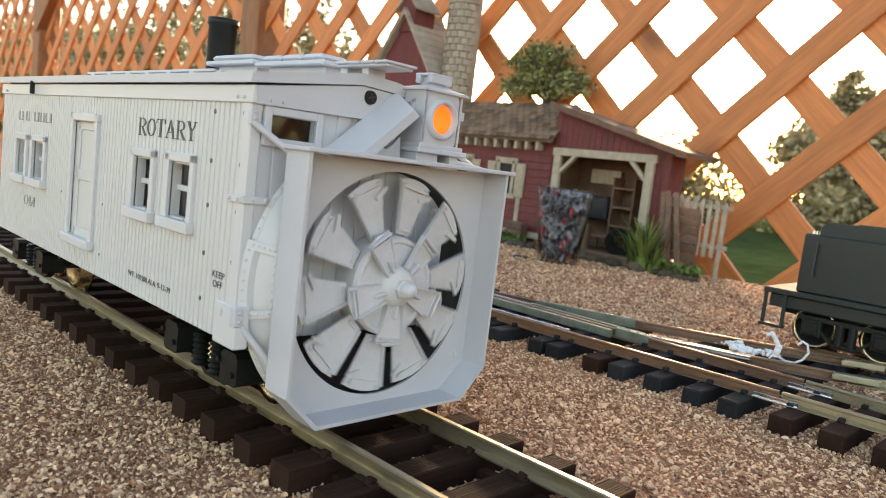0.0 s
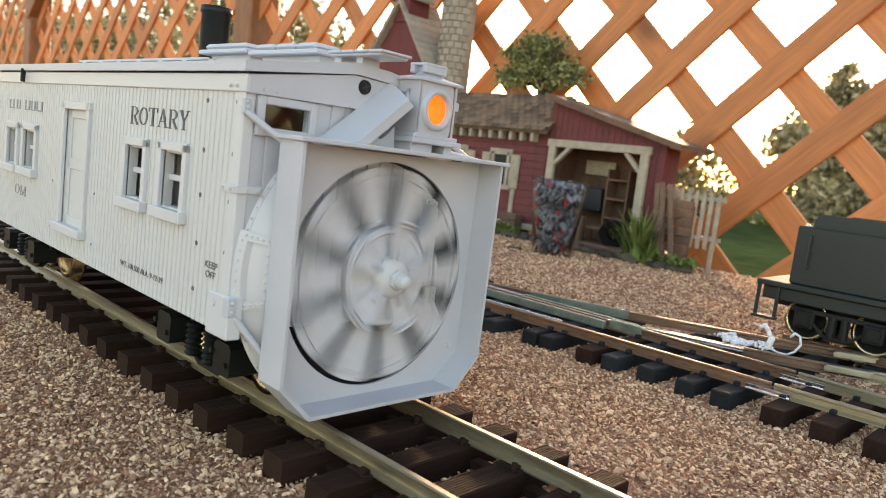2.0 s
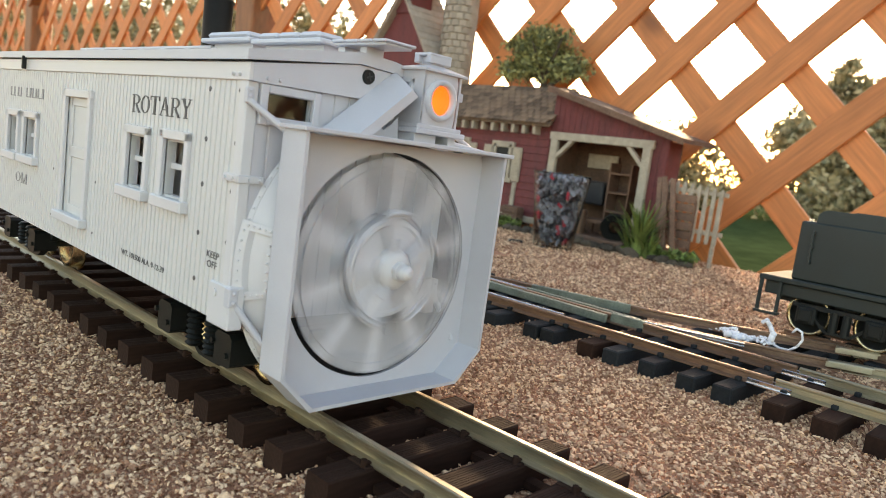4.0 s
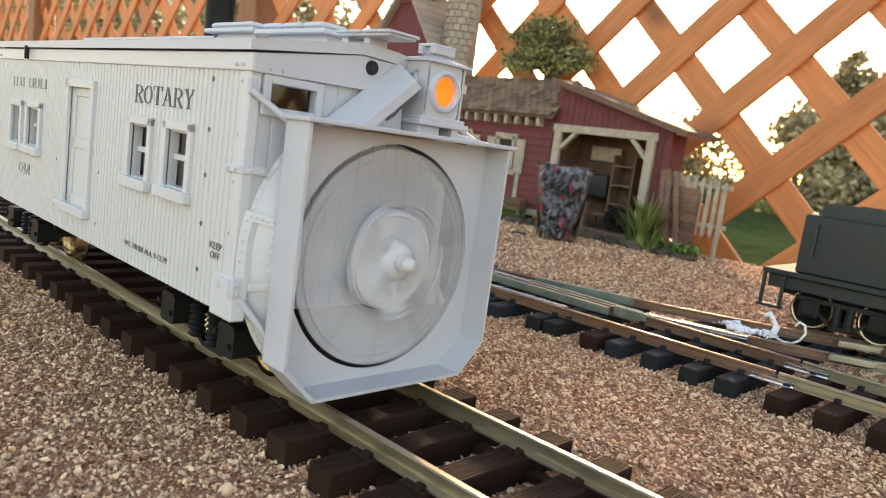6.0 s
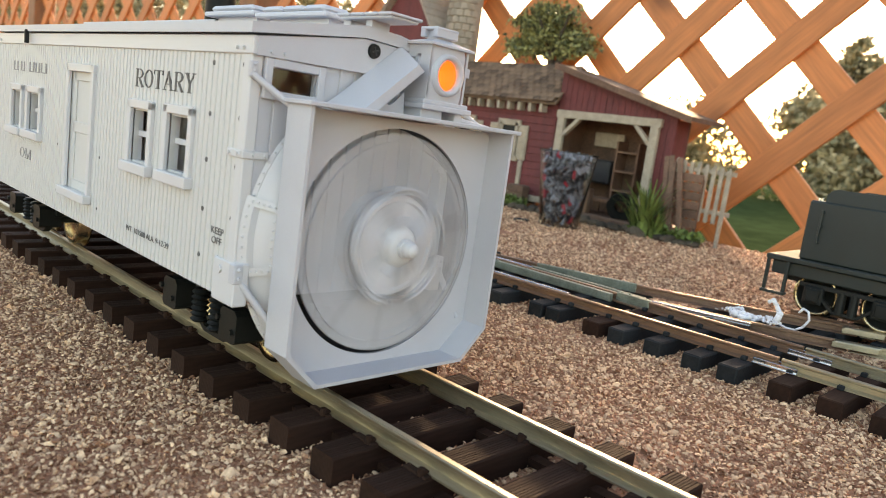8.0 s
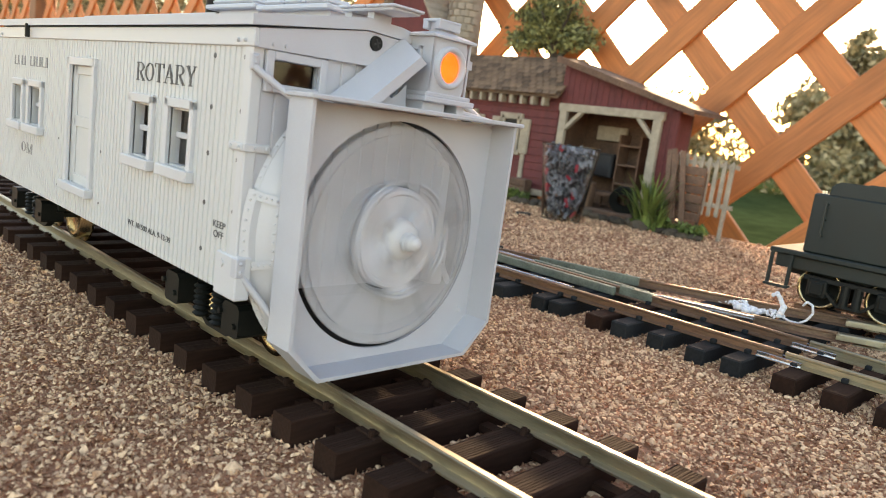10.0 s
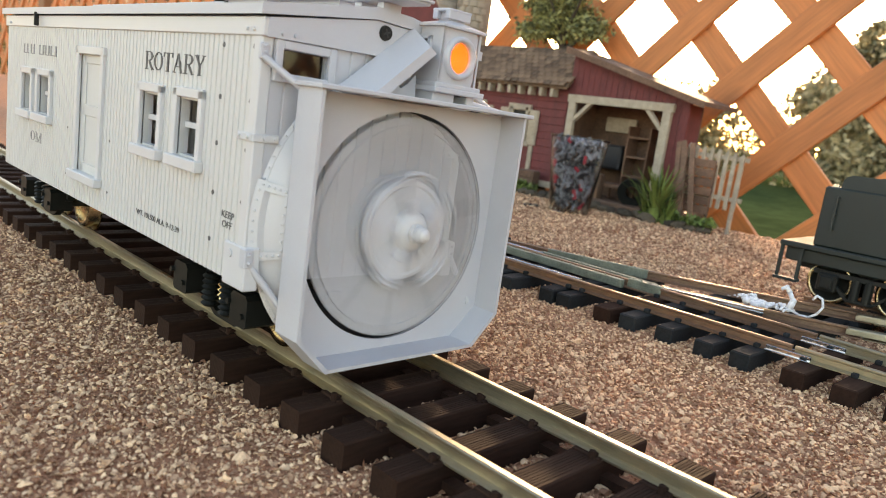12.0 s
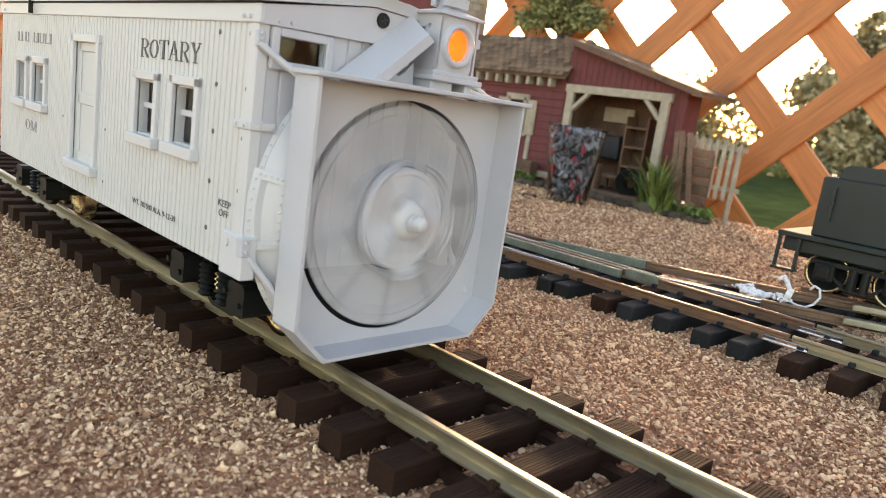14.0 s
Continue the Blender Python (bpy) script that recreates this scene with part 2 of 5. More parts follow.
def ground():
    bm = B()
    xs = [-60, -8, -3] + [-2 + 0.1 * i for i in range(31)] + [3, 8, 60]
    ys = [-60, -8, -2] + [-1 + 0.1 * i for i in range(18)] + [0.76, 0.845]
    grid = [[bm.verts.new((x, y, GROUND_Z + 0.0012 * noise.noise((x * 7, y * 7, 0)))) for y in ys] for x in xs]
    for i in range(len(xs) - 1):
        for j in range(len(ys) - 1):
            bm.faces.new((grid[i][j], grid[i + 1][j], grid[i + 1][j + 1], grid[i][j + 1]))
    tagged(part("ground", bm, GROUND), "bed of reddish-brown crushed granite grit", "ground", kind="structure")
    # the land behind the trellis lies lower and runs to the horizon
    bm = B()
    vs = [bm.verts.new(p) for p in ((-300, 0.845, -0.60), (300, 0.845, -0.60), (300, 600, -0.9), (-300, 600, -0.9))]
    bm.faces.new(vs)
    vs = [bm.verts.new(p) for p in ((-300, 0.845, 0.0), (300, 0.845, 0.0), (300, 0.845, -0.6), (-300, 0.845, -0.6))]
    bm.faces.new(vs)
    tagged(part("field", bm, FIELD), "dry grassy land sloping away behind the trellis", "field", kind="structure")


def grit(name, x0, x1, y0, y1, pitch, size, seed):
    """Loose angular stones, too many to count."""
    rng = np.random.default_rng(seed)
    nx, ny = int((x1 - x0) / pitch), int((y1 - y0) / pitch)
    gx, gy = np.meshgrid(np.arange(nx), np.arange(ny))
    n = nx * ny
    px = x0 + (gx.ravel() + rng.uniform(-0.5, 0.5, n)) * pitch
    py = y0 + (gy.ravel() + rng.uniform(-0.5, 0.5, n)) * pitch
    s = size * rng.lognormal(0, 0.32, n)
    base = np.array([(1, 0, 0), (-1, 0, 0), (0, 1, 0), (0, -1, 0), (0, 0, 1), (0, 0, -1), (.6, .6, .5), (-.6, .55, .5), (-.5, -.6, .55), (.6, -.55, .45)])
    faces = np.array([(4, 6, 7), (4, 7, 8), (4, 8, 9), (4, 9, 6), (6, 0, 2), (6, 2, 7), (7, 2, 1), (7, 1, 8), (8, 1, 3), (8, 3, 9), (9, 3, 0), (9, 0, 6)])
    k = len(base)
    v = base[None] * rng.uniform(0.62, 1.25, (n, k, 3))
    q = rng.normal(size=(n, 4)) * np.array([1.0, 0.35, 0.35, 0.9])
    q /= np.linalg.norm(q, axis=1)[:, None]
    w, a, b, c = q.T
    R = np.stack([np.stack([1 - 2 * (b * b + c * c), 2 * (a * b - c * w), 2 * (a * c + b * w)], -1),
                  np.stack([2 * (a * b + c * w), 1 - 2 * (a * a + c * c), 2 * (b * c - a * w)], -1),
                  np.stack([2 * (a * c - b * w), 2 * (b * c + a * w), 1 - 2 * (a * a + b * b)], -1)], 1)
    v = v * np.array([1.0, 0.8, 0.62])
    v = np.einsum("nij,nkj->nki", R, v) * (s[:, None, None] / 2)
    v[:, :, 0] += px[:, None]
    v[:, :, 1] += py[:, None]
    v[:, :, 2] += GROUND_Z + rng.uniform(-0.0004, 0.0012, n)[:, None]
    fi = (np.arange(n)[:, None, None] * k + faces[None]).reshape(-1, 3)
    me = bpy.data.meshes.new(name)
    me.from_pydata(v.reshape(-1, 3).tolist(), [], fi.tolist())
    me.materials.append(STONE)
    tagged(new(name, me), "loose angular grains of pinkish-brown granite grit", "gravel", kind="stuff")


# ---- track ----
def rail_profile(h):
    w, k, f = 0.0014, 0.0005, 0.0029
    return [(-f, 0), (f, 0), (f, 0.0007), (k, 0.0016), (k, h - 0.0021), (w, h - 0.0014), (w, h - 0.0004), (w - 0.0005, h),
            (-w + 0.0005, h), (-w, h - 0.0004), (-w, h - 0.0014), (-k, h - 0.0021), (-k, 0.0016), (-f, 0.0007)]


def rail_along(bm, pts, h):
    """A rail whose foot follows points (x, y, z)."""
    prof = rail_profile(h)
    rings = []
    for i, p in enumerate(pts):
        a, b = Vector(pts[max(0, i - 1)]), Vector(pts[min(len(pts) - 1, i + 1)])
        d = (b - a).normalized()
        s = Vector((-d.y, d.x, 0)).normalized()
        rings.append([bm.verts.new(Vector(p) + s * u + Vector((0, 0, v))) for u, v in prof])
    n = len(prof)
    for a, b in zip(rings, rings[1:]):
        for i in range(n):
            bm.faces.new((a[i], a[(i + 1) % n], b[(i + 1) % n], b[i]))
    bm.faces.new(rings[0]); bm.faces.new(rings[-1][::-1])
    return bm


TIE_PITCH, TIE_TOP, RAIL_H, TIE_X = 0.0249, 0.0125, 0.0063, 0.0042


def main_track():
    tr = tagged(empty("railway_track"), "model railway track with brass rails on brown plastic sleepers", "track")
    g = 0.0239
    for y in (-g, g):
        part("rail", rail_along(B(), [(x, y, TIE_TOP) for x in (-1.6, -0.8, -0.3, 0.1, 0.8)], RAIL_H), BRASS, tr, "aged brass rail with a worn bright head")
        part("rail_head", box(B(), -1.6, 0.8, y - 0.0010, y + 0.0010, TIE_TOP + RAIL_H - 0.0004, TIE_TOP + RAIL_H + 0.00012), RAILTOP, tr, "worn bright running surface")
    # a sleeper with shallow grain grooves along its top
    prof = [(-0.0056, 0.0005), (0.0056, 0.0005), (0.0056, TIE_TOP - 0.0006), (0.0051, TIE_TOP)]
    x = 0.0051
    while x > -0.0040:
        x -= random.uniform(0.0006, 0.0013)
        prof += [(x, TIE_TOP - random.uniform(0, 0.0001)), (x - 0.00012, TIE_TOP - random.uniform(0.0002, 0.0005)), (x - 0.00024, TIE_TOP - random.uniform(0, 0.0001))]
        x -= 0.00024
    prof += [(-0.0051, TIE_TOP), (-0.0056, TIE_TOP - 0.0006)]
    bm = prism(B(), prof, "y", -0.0470, 0.0470)
    for y in (-g, g):
        box(bm, -0.0052, 0.0052, y - 0.0075, y + 0.0075, TIE_TOP - 0.0006, TIE_TOP + 0.0006, 0.0003)
    first = part("sleeper", bm, TIE, tr)
    first.matrix_basis = pose(TIE_X - 38 * TIE_PITCH, 0, 0)
    spots = [(dx, y, sgn) for y in (-g, g) for sgn, dx in ((-1, 0.0026), (1, -0.0026))]
    bm = rod(B(), (0, 0.0010, 0), (0, 0.0010, 0.0026), 0.0013, 0.0011, 8)
    box(bm, -0.0011, 0.0011, -0.0016, 0.0010, 0.0006, 0.0017, 0.0003)
    spike = part("spike", bm, TIE, tr)
    web = part("web", box(B(), 0, TIE_PITCH, -0.0025, 0.0025, 0.004, 0.0070), TIE, tr)
    web.matrix_basis = pose(TIE_X - 38 * TIE_PITCH, -g, 0)
    spike.matrix_basis = pose(TIE_X - 38 * TIE_PITCH, -g - 0.0039, TIE_TOP)
    for i in range(-37, 26):
        m = pose(TIE_X + i * TIE_PITCH, random.uniform(0.0018, 0.0026), 0, 0, 0, random.uniform(-0.5, 0.5))
        share("sleeper", first.data, tr, m)
        for y in (-g, g):
            share("web", web.data, tr, pose(TIE_X + i * TIE_PITCH, y, 0))
        for dx, y, sgn in spots:
            share("spike", spike.data, tr, pose(TIE_X + i * TIE_PITCH, 0, 0) @ pose(dx, y + sgn * 0.0039, TIE_TOP, 0, 0, 0 if sgn > 0 else 180))
    return tr


# ---- the plow ----
PL = empty("rotary_snow_plow", pose(0, 0, 0, -0.395, 0, -0.355))
tagged(PL, "white model rotary snow plow with wooden cab, on the brass track", "train car")
W, WR, X0, XC, ZB, ZT = 0.0576, 0.0340, -0.272, 0.0135, 0.0512, 0.1305
WINS = ((-0.2400, -0.2180, 0.0838, 0.1080), (-0.2110, -0.1862, 0.0840, 0.1083), (-0.0755, -0.0528, 0.0844, 0.1100), (-0.0425, -0.0195, 0.0848, 0.1104))
DOOR = (-0.1490, -0.1145, 0.0628, 0.1220)


def wy(s):
    return -W if s < 0 else WR


def side_wall(y, out):
    """A boarded wall with window and door openings; out is the sign of its outer side."""
    holes = list(WINS) + [DOOR]
    holes = [(a + 0.003, b - 0.003, c + 0.002, d - 0.003) for a, b, c, d in holes]
    pitch = 0.00345
    n = int((XC - X0) / pitch)
    bm, back = B(), B()
    xs = sorted({X0, XC} | {v for h in holes for v in h[:2]})
    for a, b in zip(xs, xs[1:]):
        cut = sorted((h[2], h[3]) for h in holes if h[0] <= a + 1e-6 and h[1] >= b - 1e-6)
        z = ZB
        for c, d in cut + [(ZT, ZT)]:
            box(back, a, b, min(y, y - out * 0.002), max(y, y - out * 0.002), z, c)
            z = d
    for i in range(n + 1):
        a, b = X0 + i * pitch + 0.00022, min(X0 + (i + 1) * pitch - 0.00022, XC)
        if b - a < 0.0005:
            continue
        cut = sorted((h[2], h[3]) for h in holes if h[0] < b and h[1] > a)
        z = ZB - 0.0006
        for c, d in cut + [(ZT, ZT)]:
            if c - z > 0.0005:
                prism(bm, [(a, y), (a + 0.0003, y + out * 0.0006), (b - 0.0003, y + out * 0.0006), (b, y)], "z", z, c)
            z = d
    wall = part("side_wall", back, WOODWHITE, PL)
    part("siding", bm, WOODWHITE, wall, "narrow white vertical siding boards")
    return wall


def window(a, b, c, d, y, out, parent):
    f = 0.003
    o0, o1 = y + out * 0.0004, y + out * 0.0022
    lo, hi = min(o0, o1), max(o0, o1)
    bm = B()
    box(bm, a, a + f, lo, hi, c, d, 0.0003)
    box(bm, b - f, b, lo, hi, c, d, 0.0003)
    box(bm, a, b, lo, hi, d - f, d + 0.0004, 0.0003)
    fr = part("window_frame", bm, WHITE, parent)
    s0, s1 = y + out * 0.0004, y + out * 0.0040
    part("sill", box(B(), a - 0.0012, b + 0.0012, min(s0, s1), max(s0, s1), c - 0.0026, c + 0.0016, 0.0004), WHITE, fr)
    m = (c + d) / 2
    i0, i1 = y - out * 0.0035, y - out * 0.0018
    bm = B()
    box(bm, a + f - 0.001, b - f + 0.001, min(i0, i1), max(i0, i1), m - 0.0011, m + 0.0011, 0.0002)
    for u in (a + f - 0.001, b - f + 0.0002):
        box(bm, u, u + 0.0008, min(y, i0), max(y, i0), c + 0.001, d - f)
    box(bm, a + f - 0.001, b - f + 0.001, min(y, i0), max(y, i0), c + 0.0005, c + 0.0022)
    box(bm, a + f - 0.001, b - f + 0.001, min(y, i0), max(y, i0), d - f - 0.0008, d - f + 0.0005)
    part("sash", bm, WHITE, fr)
    g0 = y - out * 0.0042
    for z0, z1 in ((c + 0.001, m), (m, d - f)):
        p = part("pane", box(B(), a + f - 0.001, b - f + 0.001, g0 - 0.0003, g0 + 0.0003, z0, z1), GLASS, fr)
        p.visible_shadow = False


def plow_body():
    for y, out in ((-W, -1), (WR, 1)):
        wall = side_wall(y, out)
        for w in WINS:
            window(*w, y, out, wall)
        a, b, c, d = DOOR
        lo, hi = sorted((y + out * 0.0004, y + out * 0.0022))
        bm = B()
        box(bm, a, a + 0.0032, lo, hi, c, d, 0.0003)
        box(bm, b - 0.0032, b, lo, hi, c, d, 0.0003)
        box(bm, a - 0.0005, b + 0.0005, lo, hi, d - 0.0035, d, 0.0003)
        fr = part("door_frame", bm, WHITE, wall)
        lo, hi = sorted((y + out * 0.0004, y + out * 0.0042))
        part("door_sill", box(B(), a - 0.001, b + 0.001, lo, hi, c - 0.002, c + 0.002, 0.0004), WHITE, fr)
        bm = B()
        q0, q1 = sorted((y - out * 0.0022, y - out * 0.0010))
        box(bm, a + 0.002, b - 0.002, q0, q1, c, d - 0.002)
        q2, q3 = sorted((y - out * 0.0012, y - out * 0.0002))
        mid = (c + d) / 2 + 0.001
        for u0, u1, v0, v1 in ((a + 0.0028, a + 0.0075, c, d - 0.003), (b - 0.0075, b - 0.0028, c, d - 0.003),
                               (a + 0.005, b - 0.005, c, c + 0.006), (a + 0.005, b - 0.005, d - 0.0075, d - 0.003), (a + 0.005, b - 0.005, mid - 0.0025, mid + 0.0025)):
            box(bm, u0, u1, q2, q3, v0, v1, 0.0003)
        part("door", bm, WOODWHITE, wall, "panelled white cab door, shut")
        # bolt heads and nail holes along the boards
        bm = B()
        for x in (-0.0094, 0.0105):
            for z in (0.1264, 0.1096, 0.0942, 0.0774, 0.0613):
                rod(bm, (x, y + out * 0.0002, z), (x, y + out * 0.00075, z), 0.0009, 0.0009, 8)
        for x in (-0.161, -0.106):
            for z in (0.083, 0.0605):
                rod(bm, (x, y + out * 0.0002, z), (x, y + out * 0.00075, z), 0.0006, 0.0006, 8)
        tagged(part("bolt_hole", bm, LETTER, wall, "small dark bolt holes"), kind="stuff")
    # rear and front walls, floor
    part("rear_wall", box(B(), X0, X0 + 0.002, -W + 0.002, WR - 0.002, ZB, ZT + 0.008), WOODWHITE, PL)
    part("floor", box(B(), X0 + 0.002, XC - 0.002, -W + 0.008, WR - 0.006, 0.0465, ZB, 0.0005), BLACK, PL)
    # added dark sheet: keeps bright background from showing through the cab window
    part("window_blocker", box(B(), -0.0095, -0.0080, -W + 0.003, WR - 0.003, ZB, ZT + 0.004), DARK, PL, "dark partition added to stop light showing through the cab window")
    front_wall()
    roof()
    lettering()


def front_wall():
    bm, back = B(), B()
    wa, wb, wc, wd = -0.0511, -0.0338, 0.1196, 0.1269   # cab window
    for y0, y1, z0, z1 in ((-W, wa, ZB, ZT + 0.005), (wb, WR, ZB, ZT + 0.007), (wa, wb, ZB, wc), (wa, wb, wd, ZT + 0.006)):
        box(back, XC - 0.002, XC, y0, y1, z0, z1)
    pitch = 0.0062
    for i in range(19):
        a, b = -W + 0.0022 + i * pitch + 0.0003, -W + 0.0022 + (i + 1) * pitch - 0.0003
        b = min(b, WR)
        if b - a < 0.001:
            continue
        spans = [(ZB, ZT + 0.002)]
        if wa < b and wb > a:
            spans = [(ZB, wc), (wd, ZT + 0.002)]
        for z0, z1 in spans:
            prism(bm, [(XC, a), (XC + 0.0006, a + 0.0003), (XC + 0.0006, b - 0.0003), (XC, b)], "z", z0, z1)
    wall = part("front_wall", back, GREY, PL)
    part("siding", bm, GREY, wall, "wider grey-white front boards")
    for s in (1,):
        bm = B()
        y0, y1 = wa, wb
        f = 0.0028
        x0, x1 = XC + 0.0005, XC + 0.0024
        box(bm, x0, x1, y0 - f, y0, wc - f, wd + f, 0.0003)
        box(bm, x0, x1, y1, y1 + f, wc - f, wd + f, 0.0003)
        box(bm, x0, x1, y0, y1, wd, wd + f, 0.0003)
        box(bm, x0, x1, y0, y1, wc - f, wc, 0.0003)
        fr = part("window_frame", bm, GREY, wall)
        p = part("pane", box(B(), XC - 0.0012, XC - 0.0006, y0, y1, wc, wd), GLASS, fr)
        p.visible_shadow = False
    # corner posts with straps
    for s in (-1, 1):
        y0, y1 = sorted((wy(s), (wy(s) + s * 0.0009)))
        part("corner_post", box(B(), XC - 0.0035, XC + 0.0011, min((wy(s) - s * 0.0035), (wy(s) + s * 0.0009)), max((wy(s) - s * 0.0035), (wy(s) + s * 0.0009)), ZB, ZT, 0.0005), WHITE, PL)
        bm = B()
        box(bm, XC - 0.008, XC + 0.0018, *sorted((wy(s), (wy(s) + s * 0.0016))), 0.0974, 0.1000, 0.0003)
        box(bm, XC + 0.0008, XC + 0.0019, *sorted(((wy(s) - s * 0.0080), (wy(s) + s * 0.0016))), 0.0974, 0.1000, 0.0003)
        for x in (XC - 0.006, XC - 0.001):
            rod(bm, (x, (wy(s) + s * 0.0012), 0.0987), (x, (wy(s) + s * 0.0024), 0.0987), 0.0007, 0.0005, 8)
        for y in (W - 0.0025, W - 0.0065):
            rod(bm, (XC + 0.0015, wy(s) + s * (y - W), 0.0987), (XC + 0.0027, wy(s) + s * (y - W), 0.0987), 0.0007, 0.0005, 8)
        part("corner_strap", bm, WHITE, PL, "bolted strap round the cab corner")
        # stirrup block at the sill
        bm = B()
        box(bm, XC - 0.0105, XC + 0.0035, *sorted(((wy(s) - s * 0.004), (wy(s) + s * 0.0016))), ZB - 0.002, ZB + 0.0125, 0.0005)
        rod(bm, (XC - 0.006, (wy(s) + s * 0.0012), ZB + 0.009), (XC - 0.006, (wy(s) + s * 0.0022), ZB + 0.009), 0.0014, 0.0014, 12)
        part("corner_block", bm, WHITE, PL)
        # braces from the cab corner to the hood
        y0 = wy(s)
        bm = B()
        rod(bm, (XC + 0.0016, y0 + s * 0.0002, 0.1238), (0.0222, s * 0.0466, 0.1152), 0.0011, seg=10)
        box(bm, XC + 0.0005, XC + 0.0022, *sorted((y0 - s * 0.0015, y0 + s * 0.0015)), 0.1228, 0.1278, 0.0004)
        for z in (0.1250, 0.1268):
            ball(bm, (XC + 0.0023, y0, z), 0.0006)
        part("brace", bm, GREY, PL, "round grey-white brace rod")
        bm = B()
        rod(bm, (XC + 0.0020, y0 + s * 0.0002, 0.0590), (0.0225, s * 0.0425, 0.0385), 0.0012, seg=10)
        box(bm, XC + 0.0005, XC + 0.0040, *sorted((y0 - s * 0.0015, y0 + s * 0.0020)), 0.0570, 0.0635, 0.0004)
        for z in (0.0588, 0.0618):
            ball(bm, (XC + 0.0042, y0 + s * 0.0003, z), 0.0008)
        part("brace", bm, GREY, PL, "round grey-white brace rod")


def roof():
    E, R0, R1 = 0.0606, -0.0168, -0.0017
    top = [(-E, 0.1392), (R0, 0.1463), (R1, 0.1457), (WR + 0.002, 0.1395)]
    low = [(y, z - 0.0033 - 0.0008 * (abs(y) < 0.03)) for y, z in top]
    rf = part("roof", prism(B(), top + low[::-1], "x", X0 - 0.004, XC + 0.0038), GREY, PL, "low-pitched smooth grey-white roof")
    # fascia under the eaves, with bolts
    for s in (-1, 1):
        bm = box(B(), X0 - 0.002, XC + 0.0026, *sorted((wy(s) - s * 0.001, wy(s) + s * 0.0014)), 0.1297, 0.1354, 0.0003)
        for x in (0.0110, 0.0070, -0.262):
            rod(bm, (x, wy(s) + s * 0.0012, 0.1315), (x, wy(s) + s * 0.0024, 0.1315), 0.0007, 0.0005, 8)
        part("fascia", bm, WHITE, rf)
    part("eave_pin", box(B(), -0.2095, -0.2080, -E - 0.0012, -E + 0.001, 0.1300, 0.1368, 0.0003), BLACK, rf, "small dark pin under the eave")
    bm = prism(B(), [(-W, 0.1297), (-W, 0.1354), (R0, 0.1419), (R1 + 0.004, 0.1412), (-0.0150, 0.1304)], "x", XC + 0.0008, XC + 0.0028)
    for y, z in ((-0.0525, 0.1313), (-0.0480, 0.1314)):
        rod(bm, (XC + 0.0024, y, z), (XC + 0.0036, y, z), 0.0007, 0.0005, 8)
    part("gable_board", bm, GREY, rf)
    bm = rod(B(), (XC + 0.0026, -0.0126, 0.1384), (XC + 0.0038, -0.0126, 0.1384), 0.0027, 0.0024, 18)
    sc = part("screw", bm, BLACK, PL, "black cross-head screw")
    bm = B()
    for q in (0, 90):
        box(bm, -0.0002, 0.0002, -0.0003, 0.0003, -0.0015, 0.0015, 0.0, pose(XC + 0.0038, -0.0126, 0.1384, q + 20))
    part("slot", bm, DARK, sc)
    # running boards along the roof, on cleats
    for y in (-0.0135, -0.0060, 0.0015):
        part("running_board", box(B(), X0 + 0.002, -0.100, y, y + 0.0068, 0.1490, 0.1504, 0.0003), GREY, rf)
    for i in range(7):
        x = X0 + 0.012 + i * 0.027
        part("cleat", box(B(), x, x + 0.005, -0.0145, 0.0095, 0.1455, 0.1492, 0.0002), GREY, rf)
    # hatch covers near the front
    for x0, x1, z, n in ((-0.1044, -0.0614, 0.1512, 1), (-0.0600, -0.0095, 0.1500, 3)):
        bm = box(B(), x0, x1, -0.0165, -0.001, z, z + 0.0020, 0.0005)
        for q in range(n):
            a, b = x0 + 0.003 + (x1 - x0 - 0.006) * q / n, x0 + 0.003 + (x1 - x0 - 0.006) * (q + 1) / n
            box(bm, a + 0.0004, b - 0.0004, -0.0153, -0.002, z + 0.0018, z + 0.0048, 0.0014)
        box(bm, x0 + 0.006, x1 - 0.003, -0.0125, -0.003, 0.1450, z + 0.0004)
        part("roof_hatch", bm, GREY, rf, "raised roof hatch cover with rounded edges")
    bm = box(B(), -0.0005, 0.0285, -0.0165, -0.004, 0.1488, 0.1500, 0.0004)
    for q in range(4):
        x = -0.0010 + q * 0.0078
        box(bm, x, x + 0.0070, -0.0175, -0.003, 0.1498, 0.1508, 0.0003)
    box(bm, -0.001, 0.003, -0.014, -0.006, 0.1455, 0.1490)
    box(bm, 0.012, 0.0155, -0.014, -0.006, 0.1445, 0.1490)
    part("front_walk", bm, GREY, rf, "boarded walk over the front of the roof")
    bm = lathe(B(), [(0.140, 0.0070), (0.1735, 0.0070), (0.1740, 0.0077), (0.1770, 0.0077), (0.1770, 0.0062), (0.150, 0.0060)], 32, "z", (-0.1220, 0.0, 0))
    part("smoke_pipe", bm, BLACK, PL, "black metal smoke pipe", True)


